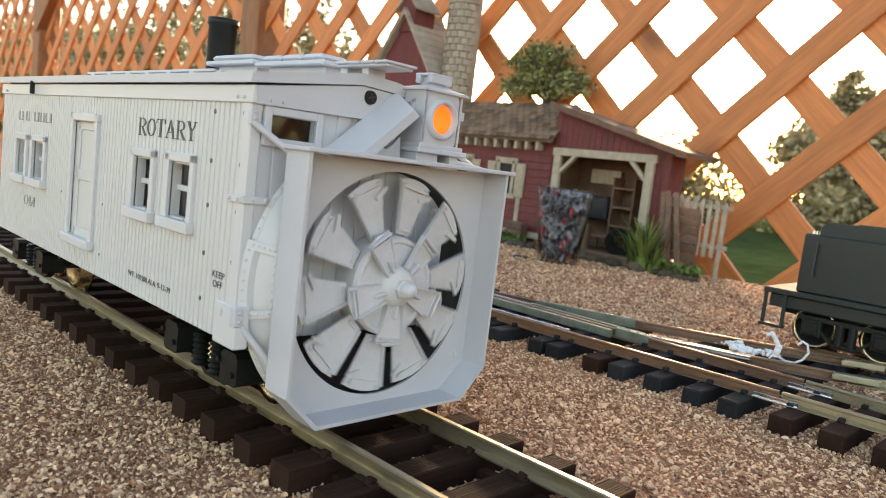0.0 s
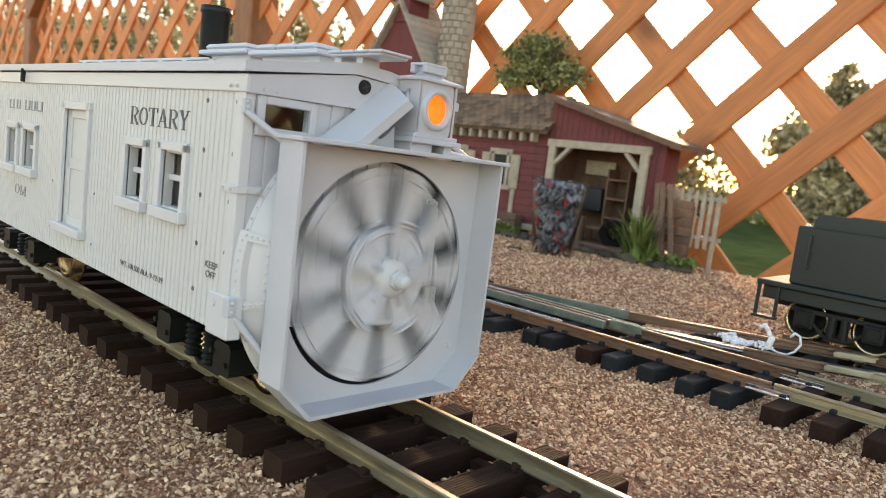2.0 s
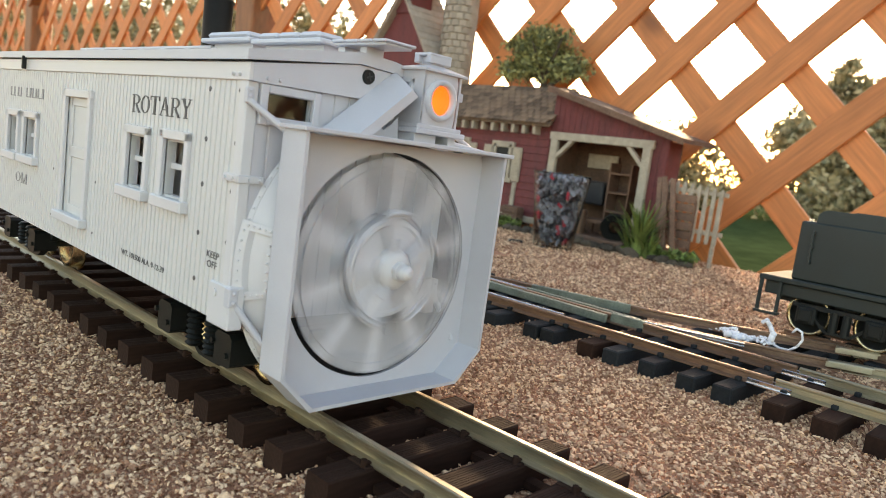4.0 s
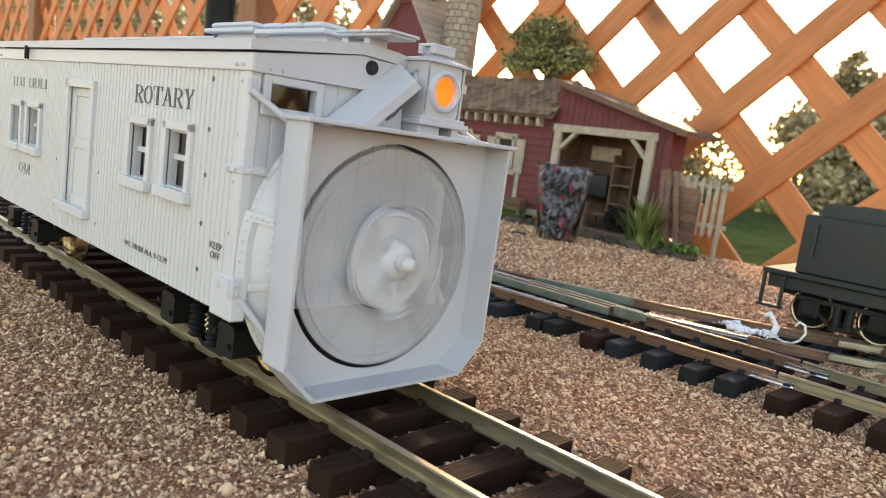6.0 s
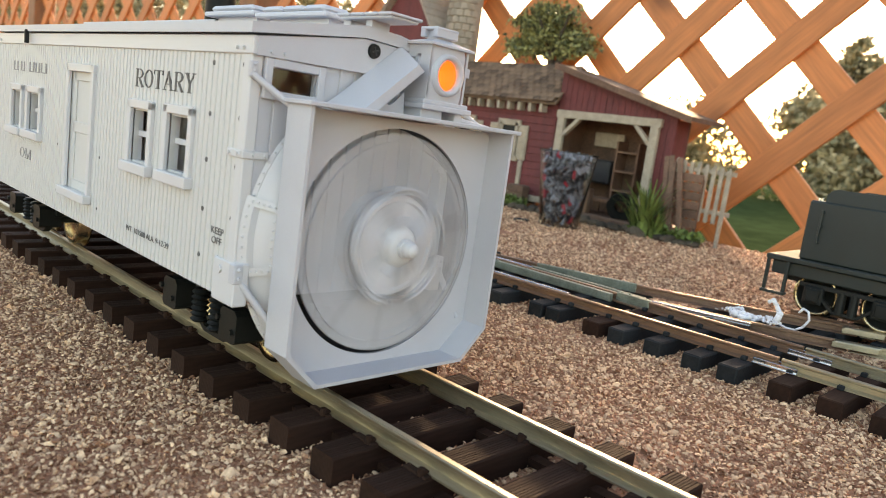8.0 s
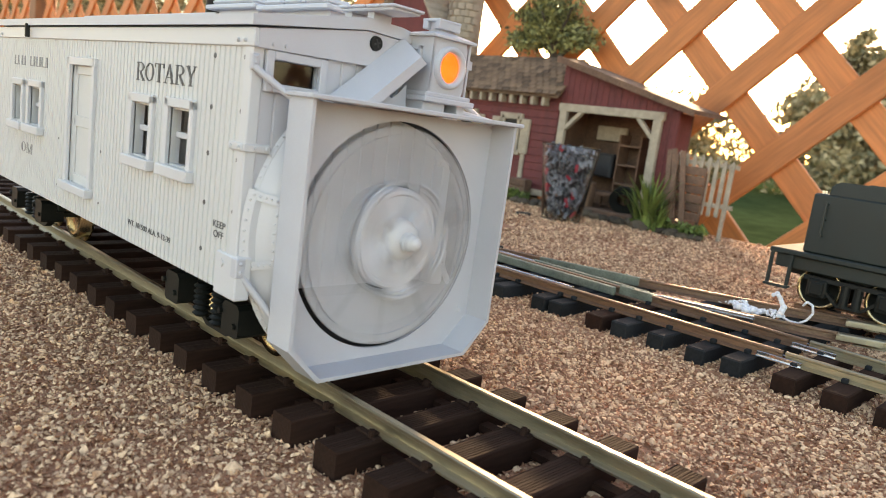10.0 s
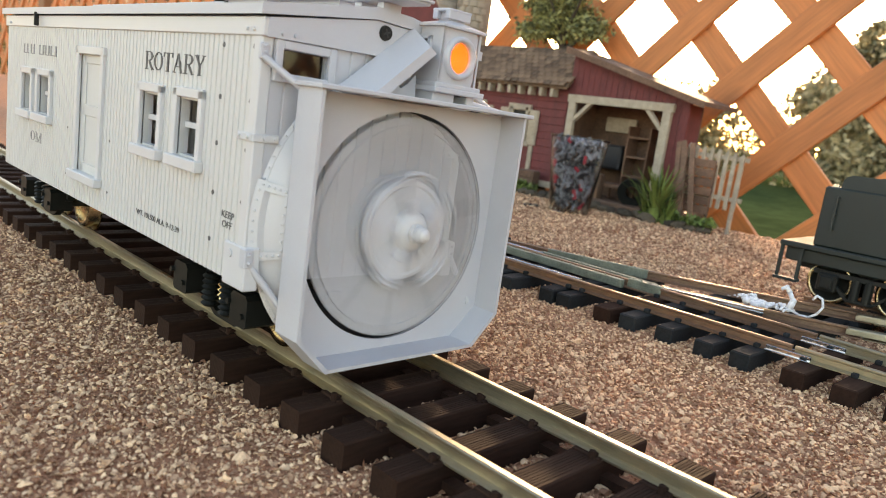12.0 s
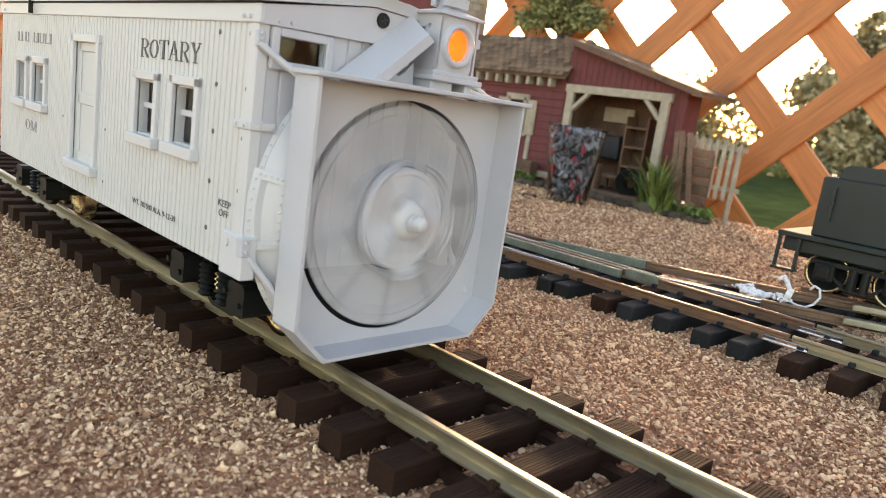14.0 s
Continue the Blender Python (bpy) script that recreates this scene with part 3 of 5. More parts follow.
# Serif capitals on a grid one high: thick and thin strokes as (x0, z0, x1, z1, width), bowls as (cx, cz, rx, rz, from, to).
GLYPHS = {
    "R": (0.86, [(0.20, 0.0, 0.20, 1.0, 0.17), (0.42, 0.48, 0.74, 0.03, 0.15), (0.05, 0.03, 0.37, 0.03, 0.06), (0.05, 0.97, 0.42, 0.97, 0.06), (0.64, 0.03, 0.88, 0.03, 0.06), (0.2, 0.50, 0.42, 0.50, 0.06)], [(0.42, 0.735, 0.27, 0.235, -90, 90)]),
    "O": (0.86, [], [(0.43, 0.5, 0.33, 0.46, 0, 360)]),
    "T": (0.84, [(0.42, 0.0, 0.42, 1.0, 0.17), (0.03, 0.97, 0.81, 0.97, 0.06), (0.26, 0.03, 0.58, 0.03, 0.06), (0.05, 1.0, 0.05, 0.76, 0.06), (0.79, 1.0, 0.79, 0.76, 0.06)], []),
    "A": (0.92, [(0.46, 0.98, 0.76, 0.03, 0.17), (0.45, 0.98, 0.16, 0.03, 0.07), (0.26, 0.33, 0.62, 0.33, 0.06), (0.04, 0.03, 0.30, 0.03, 0.06), (0.60, 0.03, 0.92, 0.03, 0.06)], []),
    "Y": (0.88, [(0.45, 0.0, 0.45, 0.46, 0.17), (0.17, 0.98, 0.46, 0.44, 0.16), (0.73, 0.98, 0.46, 0.44, 0.07), (0.29, 0.03, 0.61, 0.03, 0.06), (0.03, 0.97, 0.34, 0.97, 0.06), (0.60, 0.97, 0.86, 0.97, 0.06)], []),
    "M": (1.10, [(0.18, 0.0, 0.18, 1.0, 0.08), (0.92, 0.0, 0.92, 1.0, 0.17), (0.20, 0.98, 0.54, 0.05, 0.15), (0.90, 0.98, 0.54, 0.05, 0.07), (0.04, 0.03, 0.32, 0.03, 0.06), (0.76, 0.03, 1.08, 0.03, 0.06), (0.04, 0.97, 0.24, 0.97, 0.06), (0.88, 0.97, 1.08, 0.97, 0.06)], []),
}


def serif_word(word, x, z, height, width, mat, label):
    """Painted serif letters on the near side of the cab, from x, with the baseline at z."""
    bm = B()
    total = sum(GLYPHS[c][0] for c in word)
    k = width / total
    for c in word:
        adv, strokes, bowls = GLYPHS[c]
        for x0, z0, x1, z1, w in strokes:
            p, q = Vector((x + x0 * k, z + z0 * height)), Vector((x + x1 * k, z + z1 * height))
            d = (q - p).normalized()
            m = Vector((-d.y, d.x)) * w * 0.40 * (k if abs(d.y) > 0.5 else height)
            prism(bm, [tuple(v) for v in (p - m, q - m, q + m, p + m)], "y", -W - 0.00078 - 0.00002 * (w > 0.1), -W - 0.0004)
        for cx, cz, rx, rz, a0, a1 in bowls:
            n = 20
            pts = []
            for i in range(n + 1):
                a = radians(a0 + (a1 - a0) * i / n)
                thick = 0.025 + 0.055 * abs(math.cos(a))
                pts.append([(x + (cx + (rx + e * thick) * math.cos(a)) * k, z + (cz + (rz + e * 0.03) * math.sin(a)) * height) for e in (-1, 1)])
            for u, v in zip(pts, pts[1:]):
                prism(bm, [u[0], u[1], v[1], v[0]], "y", -W - 0.00076, -W - 0.0004)
        x += adv * k
    part("lettering", bm, mat, PL, label)


def lettering():
    def on_side(x, z):
        return pose(x, -W - 0.00072, z, 90, 0, 0)
    serif_word("ROTARY", -0.0730, 0.1153, 0.0070, 0.0515, LETTER, "grey painted word ROTARY")
    serif_word("OM", -0.2225, 0.0698, 0.0054, 0.0205, FAINT, "faded painted letters OM")
    t = text("lettering", "KEEP\nOFF", 0.0033, on_side(0.0022, 0.0706), LETTER, PL, "CENTER", 1.2)
    t["label"] = "small painted words KEEP OFF"
    text("lettering", "WT. 101500 ALA. 9-12-39", 0.0031, on_side(-0.0728, 0.0578), LETTER, PL, wide=1.18)["label"] = "small painted weight notice"
    bm = B()
    for a, b in ((-0.2390, -0.2310), (-0.2260, -0.2190), (-0.2110, -0.2030), (-0.2010, -0.1935), (-0.1920, -0.1825)):
        for u in (a, b - 0.0020):
            box(bm, u, u + 0.0018, -W - 0.0008, -W - 0.0004, 0.1156, 0.1206)
        box(bm, a, b, -W - 0.00079, -W - 0.0004, 0.1156, 0.1161)
    part("lettering", bm, FAINT, PL, "faded painted initials as plain bars")


HX0, HX1, HA, HZC, HB, HZB, HZT = 0.0215, 0.0345, 0.0483, 0.0364, 0.0357, 0.0238, 0.1166
RZ, RR = 0.0707, 0.0424


def hood():
    t = 0.0013
    h = part("hood_top", box(B(), HX0 - 0.001, HX1 + 0.0015, -HA - 0.0015, HA + 0.0028, HZT, HZT + 0.0016, 0.0003), GREY, PL)
    for s in (-1, 1):
        part("hood_side", prism(B(), [(HX0, s * HA), (HX1, s * HA), (HX1, s * (HA - t)), (HX0, s * (HA - t))], "z", HZC, HZT), GREY, PL)
        n = Vector((0, -s * (HZC - HZB), -(HA - HB))).normalized() * -t
        pts = [(s * HA, HZC), (s * HB, HZB), (s * HB - s * 0.0010, HZB + t), (s * (HA - t), HZC + 0.0006)]
        part("hood_corner", prism(B(), pts, "x", HX0, HX1), GREY, PL)
    part("hood_bottom", box(B(), HX0, HX1, -HB, HB, HZB, HZB + t), GREY, PL)
    # back plate with its round opening
    bm = B()
    outer = [(HB, HZB), (HA, HZC), (HA, HZT), (-HA, HZT), (-HA, HZC), (-HB, HZB)]
    n = 96
    ring_o, ring_i = [], []
    for i in range(n):
        a = 2 * math.pi * i / n
        c, s = math.cos(a), math.sin(a)
        best = 1.0
        for p, q in zip(outer, outer[1:] + outer[:1]):
            ex, ez = q[0] - p[0], q[1] - p[1]
            den = c * ez - s * ex
            if abs(den) < 1e-9:
                continue
            d = (p[0] * ez - (p[1] - RZ) * ex) / den
            u = ((c * d - p[0]) * ex + (RZ + s * d - p[1]) * ez) / (ex * ex + ez * ez)
            if d > 0 and -1e-6 <= u <= 1 + 1e-6:
                best = min(best, d)
        ring_o.append((c * (best - 0.0005), RZ + s * (best - 0.0005)))
        ring_i.append((c * RR, RZ + s * RR))
    lay = []
    for x in (HX0 + 0.0012, HX0):
        lay.append(([bm.verts.new((x, *p)) for p in ring_o], [bm.verts.new((x, *p)) for p in ring_i]))
    for i in range(n):
        j = (i + 1) % n
        (o0, i0), (o1, i1) = lay
        bm.faces.new((o0[i], o0[j], i0[j], i0[i]))
        bm.faces.new((o1[i], i1[i], i1[j], o1[j]))
        bm.faces.new((i0[i], i0[j], i1[j], i1[i]))
        bm.faces.new((o0[j], o0[i], o1[i], o1[j]))
    part("hood_back", bm, GREY, PL)
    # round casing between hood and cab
    # the lining's near-black colour stands in for shade behind the rotor
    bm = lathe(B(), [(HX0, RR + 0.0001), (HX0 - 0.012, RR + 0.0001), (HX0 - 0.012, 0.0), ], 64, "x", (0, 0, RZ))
    part("casing_lining", bm, DARK, PL, "inside of the round casing, its shade painted near-black", True)
    bm = lathe(B(), [(HX0 + 0.0004, 0.0440), (0.0206, 0.0462), (0.0153, 0.0545), (0.0142, 0.0550)], 96, "x", (0, 0, RZ))
    cs = part("fan_casing", bm, WHITE, PL, "flared round white casing behind the hood", True)
    for x0, x1, r0, r1 in ((0.0140, 0.0152, 0.0552, 0.0540),):
        bm = lathe(B(), [(x0, r0 - 0.001), (x0, r0 + 0.0008), (x1, r1 + 0.0008), (x1, r1 - 0.001)], 96, "x", (0, 0, RZ))
        for i in range(90):
            a = 2 * math.pi * i / 90
            r = (r0 + r1) / 2 + 0.0008
            ball(bm, (0.0147, r * math.cos(a), RZ + r * math.sin(a)), 0.0005)
        part("casing_flange", bm, WHITE, cs, "riveted flange ring")
    for mid in (math.pi - 0.03, 0.03):
        bm = B()
        a0, a1 = mid - 0.24, mid + 0.24
        for u, v in ((a0, a0 + 0.055), (a1 - 0.055, a1)):
            lathe(bm, [(0.0210, 0.0448), (0.0210, 0.0480), (0.0148, 0.0576), (0.0148, 0.0540)], 3, "x", (0, 0, RZ), (u, v))
        lathe(bm, [(0.0210, 0.0450), (0.0210, 0.0479), (0.0200, 0.0494), (0.0200, 0.0460)], 10, "x", (0, 0, RZ), (a0, a1))
        lathe(bm, [(0.0164, 0.0526), (0.0164, 0.0552), (0.0148, 0.0577), (0.0148, 0.0540)], 10, "x", (0, 0, RZ), (a0, a1))
        for k in range(5):
            for a in (a0 + 0.027, a1 - 0.027):
                s = 0.0160 + 0.0010 * k
                r = 0.0576 - (s - 0.0148) * 1.55 + 0.0001
                ball(bm, (s, r * math.cos(a), RZ + r * math.sin(a)), 0.0005)
        for k in range(7):
            a = a0 + 0.06 + k * (a1 - a0 - 0.12) / 6
            for s, r in ((0.0156, 0.0566), (0.0205, 0.0488)):
                ball(bm, (s, r * math.cos(a), RZ + r * math.sin(a)), 0.0005)
        part("casing_hatch", bm, WHITE, cs, "riveted hatch frame on the casing")


def rotor():
    """The cutting wheel: ten scoops round a raised disc that carries five more and the hub. It turns about its own x axis."""
    bm = lathe(B(), [(-0.0075, 0.0), (-0.0075, 0.0188), (-0.0035, 0.0190), (0.0028, 0.0188), (0.0042, 0.0180), (0.0044, 0.0168), (0.0036, 0.0160), (0.0036, 0.0)], 56, "x")
    rt = part("rotor", bm, BLADE, PL, "grey-white cutting wheel, spinning", False)
    rt.matrix_basis = pose(HX0 + 0.001, 0, RZ)

    def plate(b, pts, thick, slope):
        """A bent plate of (u, r) corners, its face rising by slope across u."""
        hi = [b.verts.new((x0 + slope * u, u, r)) for u, r, x0 in pts]
        lo = [b.verts.new((x0 + slope * u - thick, u, r)) for u, r, x0 in pts]
        n = len(pts)
        b.faces.new(hi)
        b.faces.new(lo[::-1])
        for i in range(n):
            j = (i + 1) % n
            b.faces.new((lo[i], lo[j], hi[j], hi[i]))

    def outer():
        b = B()
        x = 0.0010
        plate(b, [(-0.0036, 0.0195, x), (-0.0084, 0.0394, x), (-0.0045, 0.0405, x), (0.0000, 0.0409, x), (0.0045, 0.0405, x), (0.0084, 0.0394, x), (0.0034, 0.0195, x)], 0.0009, -0.12)
        # folded edge, hinge wing with its pin, and the rim lip
        plank(b, (x + 0.0012, -0.0036, 0.0205), (x + 0.0016, -0.0080, 0.0382), 0.0016, 0.0007, (0, 1, 0))
        plank(b, (x + 0.0004, 0.0030, 0.0335), (x + 0.0002, 0.0088, 0.0360), 0.0015, 0.0012, (1, 0, 0))
        plank(b, (x + 0.0010, -0.0062, 0.0372), (x + 0.0002, 0.0062, 0.0372), 0.0010, 0.0010, (1, 0, 0))
        for u in (-0.0060, 0.0060):
            ball(b, (x + 0.0006 - 0.12 * u, u, 0.0384), 0.0008)
        box(b, x - 0.0004, x + 0.0012, -0.0022, 0.0022, 0.0206, 0.0218, 0.0003)
        return b

    def inner():
        b = B()
        x = 0.0060
        plate(b, [(-0.0028, 0.0050, x), (-0.0058, 0.0215, x), (0.0, 0.0226, x), (0.0058, 0.0215, x), (0.0028, 0.0050, x)], 0.0009, -0.13)
        # end plate in two steps and the little fin by the hub
        box(b, x - 0.0010, x + 0.0020, -0.0054, 0.0050, 0.0206, 0.0216, 0.0003)
        box(b, x - 0.0010, x + 0.0012, -0.0052, 0.0048, 0.0190, 0.0197, 0.0002)
        box(b, x - 0.0010, x + 0.0022, -0.0006, 0.0006, 0.0068, 0.0118, 0.0003)
        plank(b, (x + 0.0014, -0.0030, 0.0070), (x + 0.0016, -0.0055, 0.0205), 0.0016, 0.0007, (0, 1, 0))
        # side wall that carries the scoop on the disc
        plank(b, (0.0046, 0.0026, 0.0060), (0.0046, 0.0050, 0.0180), 0.0030, 0.0007, (0, 1, 0))
        return b
    first = part("scoop", outer(), BLADE, rt)
    first.matrix_basis = pose(0, 0, 0, -12)
    for i in range(1, 10):
        share("scoop", first.data, rt, pose(0, 0, 0, 36 * i - 12))
    inn = part("inner_scoop", inner(), BLADE, rt)
    inn.matrix_basis = pose(0, 0, 0, 176)
    for i in range(1, 5):
        share("inner_scoop", inn.data, rt, pose(0, 0, 0, 176 + 72 * i))
    part("hub", lathe(B(), [(0.0030, 0.0080), (0.0054, 0.0079), (0.0068, 0.0073), (0.0080, 0.0060), (0.0086, 0.0044), (0.0087, 0.0)], 32, "x"), WHITE, rt, "white domed hub", True)
    bm = lathe(B(), [(0.0085, 0.0), (0.0085, 0.0039), (0.0102, 0.0039), (0.0106, 0.0035), (0.0106, 0.0)], 6, "x")
    lathe(bm, [(0.0104, 0.0032), (0.0124, 0.0031), (0.0140, 0.0024), (0.0149, 0.0012), (0.0151, 0.0)], 20, "x")
    part("hub_nut", bm, WHITE, rt, "white domed hexagonal nut")
    return rt


def headlamp():
    X0L, X1L, Y0, Y1, Z0 = 0.0122, 0.0314, 0.000, 0.0254, HZT + 0.0016
    hl = empty("headlamp", pose(0, 0, 0))
    hl.parent = PL
    part("lamp_foot", box(B(), X0L + 0.003, X1L - 0.003, Y0 + 0.002, Y0 + 0.013, Z0 - 0.0005, Z0 + 0.0032, 0.0003), GREY, hl)
    part("lamp_foot", box(B(), X0L + 0.003, X1L - 0.003, Y1 - 0.006, Y1 - 0.002, Z0 - 0.0005, Z0 + 0.0032, 0.0003), GREY, hl)
    z = Z0 + 0.0030
    bm = box(B(), X0L, X1L, Y0, Y1, z, z + 0.0020, 0.0004)
    box(bm, X0L + 0.0012, X1L - 0.0012, Y0 + 0.0012, Y1 - 0.0012, z + 0.0018, z + 0.0036, 0.0004)
    part("lamp_base", bm, GREY, hl)
    a, b, c, d = X0L + 0.0026, X1L - 0.0026, Y0 + 0.0030, Y1 - 0.0030
    zb, zt = z + 0.0032, z + 0.0226
    cy, cz, r = (c + d) / 2 - 0.0008, (zb + zt) / 2, 0.0060
    bm = B()
    t = 0.001
    box(bm, a, b, c, c + t, zb, zt); box(bm, a, b, d - t, d, zb, zt); box(bm, a, a + t, c + t, d - t, zb, zt)
    # front plate with a round opening
    n = 32
    def rim(x):
        o, i = [], []
        for k in range(n):
            u = 2 * math.pi * (k + 0.5) / n
            cs, sn = math.cos(u), math.sin(u)
            hw, hh0, hh1 = (d - c) / 2 - t, zt - cz, cz - zb
            m = min(hw / max(abs(cs), 1e-6), (hh1 if sn < 0 else hh0) / max(abs(sn), 1e-6))
            o.append(bm.verts.new((x, cy + cs * m, cz + sn * m)))
            i.append(bm.verts.new((x, cy + cs * r, cz + sn * r)))
        return o, i
    o0, i0 = rim(b)
    o1, i1 = rim(b - t)
    for k in range(n):
        j = (k + 1) % n
        bm.faces.new((o0[k], o0[j], i0[j], i0[k])); bm.faces.new((o1[k], i1[k], i1[j], o1[j])); bm.faces.new((i0[k], i0[j], i1[j], i1[k]))
    part("lamp_box", bm, GREY, hl)
    bm = B()
    for x0, x1, z0, z1 in ((a + 0.003, b - 0.005, zb + 0.010, zb + 0.0112), (a + 0.003, b - 0.005, zb + 0.0148, zb + 0.016), (a + 0.003, a + 0.0042, zb + 0.010, zb + 0.016), (b - 0.0062, b - 0.005, zb + 0.010, zb + 0.016)):
        box(bm, x0, x1, c - 0.0013, c + 0.0002, z0, z1)
    part("number_board", bm, GREY, hl, "empty raised frame on the lamp's flank")
    bm = lathe(B(), [(b - 0.0005, r + 0.0016), (b + 0.0018, r + 0.0014), (b + 0.0022, r + 0.0006), (b + 0.0018, r - 0.0004), (b - 0.0005, r - 0.0006)], 40, "x", (0, cy, cz))
    part("lens_ring", bm, GREY, hl, "", True)
    bm = lathe(B(), [(b + 0.0004, 0.0), (b + 0.0004, r - 0.0003), (b - 0.0004, r - 0.0003), (b - 0.0004, 0.0)], 32, "x", (0, cy, cz))
    p = part("lens", bm, LENS, hl, "clear round lens")
    p.visible_shadow = False
    # reflector bowl glows by itself in place of light from the bulb
    bm = lathe(B(), [(b - 0.0012, r + 0.0006), (b - 0.006, 0.0055), (b - 0.010, 0.0030), (b - 0.0115, 0.0)], 32, "x", (0, cy, cz))
    part("reflector", bm, AMBER, hl, "amber reflector, its own glow standing in for the bulb's light", True)
    bm = lathe(B(), [(b - 0.0105, 0.0010), (b - 0.0075, 0.0013), (b - 0.0050, 0.0017), (b - 0.0036, 0.0012), (b - 0.0032, 0.0)], 14, "x", (0, cy - 0.0022, cz + 0.0006))
    part("bulb", bm, FILAMENT, hl, "small glowing bulb", True)
    # hipped lid and cap
    bm = B()
    e = 0.0016
    lo = [bm.verts.new((x, y, zt)) for x, y in ((a - e, c - e), (b + e, c - e), (b + e, d + e), (a - e, d + e))]
    l2 = [bm.verts.new((v.co.x, v.co.y, zt + 0.0008)) for v in lo]
    mx, my = (a + b) / 2, (c + d) / 2
    hi = [bm.verts.new((mx + sx * 0.003, my + sy * 0.003, zt + 0.0030)) for sx, sy in ((-1, -1), (1, -1), (1, 1), (-1, 1))]
    bm.faces.new(lo); bm.faces.new(hi)
    for i in range(4):
        j = (i + 1) % 4
        bm.faces.new((lo[i], lo[j], l2[j], l2[i])); bm.faces.new((l2[i], l2[j], hi[j], hi[i]))
    part("lamp_lid", bm, GREY, hl)
    bm = box(B(), mx - 0.0032, mx + 0.0032, my - 0.0035, my + 0.0035, zt + 0.0026, zt + 0.0036, 0.0003)
    box(bm, mx - 0.0045, mx - 0.0020, my - 0.0055, my + 0.0055, zt + 0.0034, zt + 0.0064, 0.0003)
    box(bm, mx + 0.0020, mx + 0.0045, my - 0.0055, my + 0.0055, zt + 0.0034, zt + 0.0064, 0.0003)
    box(bm, mx - 0.0021, mx + 0.0021, my - 0.0035, my + 0.0055, zt + 0.0034, zt + 0.0062)
    box(bm, mx - 0.0046, mx + 0.0046, my - 0.0056, my + 0.0056, zt + 0.0060, zt + 0.0070, 0.0003)
    part("lamp_cap", bm, GREY, hl)


def chute():
    """The slanting chute over the casing that throws the snow aside."""
    bm = B()
    top = [(XC + 0.0022, -0.0300, 0.1180), (0.0300, -0.0240, 0.1184), (0.0300, -0.0030, 0.1358), (XC + 0.0032, -0.0005, 0.1425)]
    hi = [bm.verts.new(p) for p in top]
    lo = [bm.verts.new((p[0], p[1] + 0.003, p[2] - 0.002)) for p in top]
    bm.faces.new(hi)
    bm.faces.new(lo[::-1])
    for i in range(4):
        j = (i + 1) % 4
        bm.faces.new((lo[i], lo[j], hi[j], hi[i]))
    part("chute", bm, GREY, PL, "slanting grey-white discharge chute")
    bm = prism(B(), [(-0.0155, 0.1172), (-0.0095, 0.1215), (-0.0070, 0.1208), (-0.0045, 0.1225), (-0.0010, 0.1262), (0.0, 0.1172)], "x", 0.0205, 0.0218)
    part("chute_bracket", bm, GREY, PL)
    bm = rod(B(), (0.020, 0.022, 0.1200), (0.024, 0.046, 0.1172), 0.0012, seg=8)
    part("brace", bm, GREY, PL)


def truck(x, parent):
    """A black four-wheel bogie."""
    for sx in (-0.0240, 0.0240):
        for s in (-1, 1):
            bm = B()
            prof = [(s * 0.0205, 0.0), (s * 0.0205, 0.0165), (s * 0.0218, 0.0165), (s * 0.0222, 0.0145), (s * 0.0270, 0.0140), (s * 0.0270, 0.0115), (s * 0.0258, 0.0100), (s * 0.0258, 0.0)]
            lathe(bm, prof, 32, "y")
            w = part("wheel", bm, WHEEL, parent, "brass-coloured flanged wheel", True)
            w.matrix_basis = pose(x + sx, 0, 0.0188 + 0.0142)
        part("axle", rod(B(), (x + sx, -0.034, 0.033), (x + sx, 0.034, 0.033), 0.002, seg=10), BLACK, parent)
    for s in (-1, 1):
        y = s * 0.0360
        bm = B()
        plank(bm, (x - 0.034, y, 0.0380), (x + 0.034, y, 0.0380), 0.004, 0.003)
        plank(bm, (x - 0.030, y, 0.0360), (x - 0.008, y, 0.0235), 0.004, 0.002)
        plank(bm, (x - 0.008, y, 0.0235), (x + 0.008, y, 0.0235), 0.004, 0.002)
        plank(bm, (x + 0.008, y, 0.0235), (x + 0.030, y, 0.0360), 0.004, 0.002)
        part("bogie_frame", bm, BLACK, parent)
        for sx in (-0.0240, 0.0240):
            pts = [(0.0300, -0.0060), (0.0395, -0.0060), (0.0412, -0.0042), (0.0412, 0.0042), (0.0395, 0.0060), (0.0300, 0.0060), (0.0288, 0.0045), (0.0288, -0.0045)]
            bm = prism(B(), [(x + sx + q, z) for z, q in pts], "y", *sorted((y - s * 0.002, y + s * 0.0100)))
            for dx, dz in ((-0.0065, 0.0015), (0.0035, -0.002)):
                rod(bm, (x + sx + dx, y + s * 0.0090, 0.0352 + dz), (x + sx + dx, y + s * 0.0112, 0.0352 + dz), 0.0012, seg=6)
            part("axle_box", bm, BLACK, parent)
        for sx in (-0.007, 0.007):
            prof = [(0.0270, 0.0)]
            for k in range(6):
                prof += [(0.0272 + k * 0.0022, 0.0024), (0.0283 + k * 0.0022, 0.0036)]
            bm = lathe(B(), prof + [(0.0405, 0.0024), (0.0405, 0.0)], 14, "z", (x + sx, y + s * 0.005, 0))
            part("spring", bm, BLACK, parent)


def underside():
    for x in (-0.0315, -0.2560):
        bg = empty("bogie")
        bg.parent = PL
        truck(x, bg)
    bm = B()
    for y in (-0.018, 0.018):
        box(bm, X0 + 0.01, XC - 0.002, y - 0.003, y + 0.003, 0.040, 0.0446)
    part("underframe", bm, BLACK, PL)


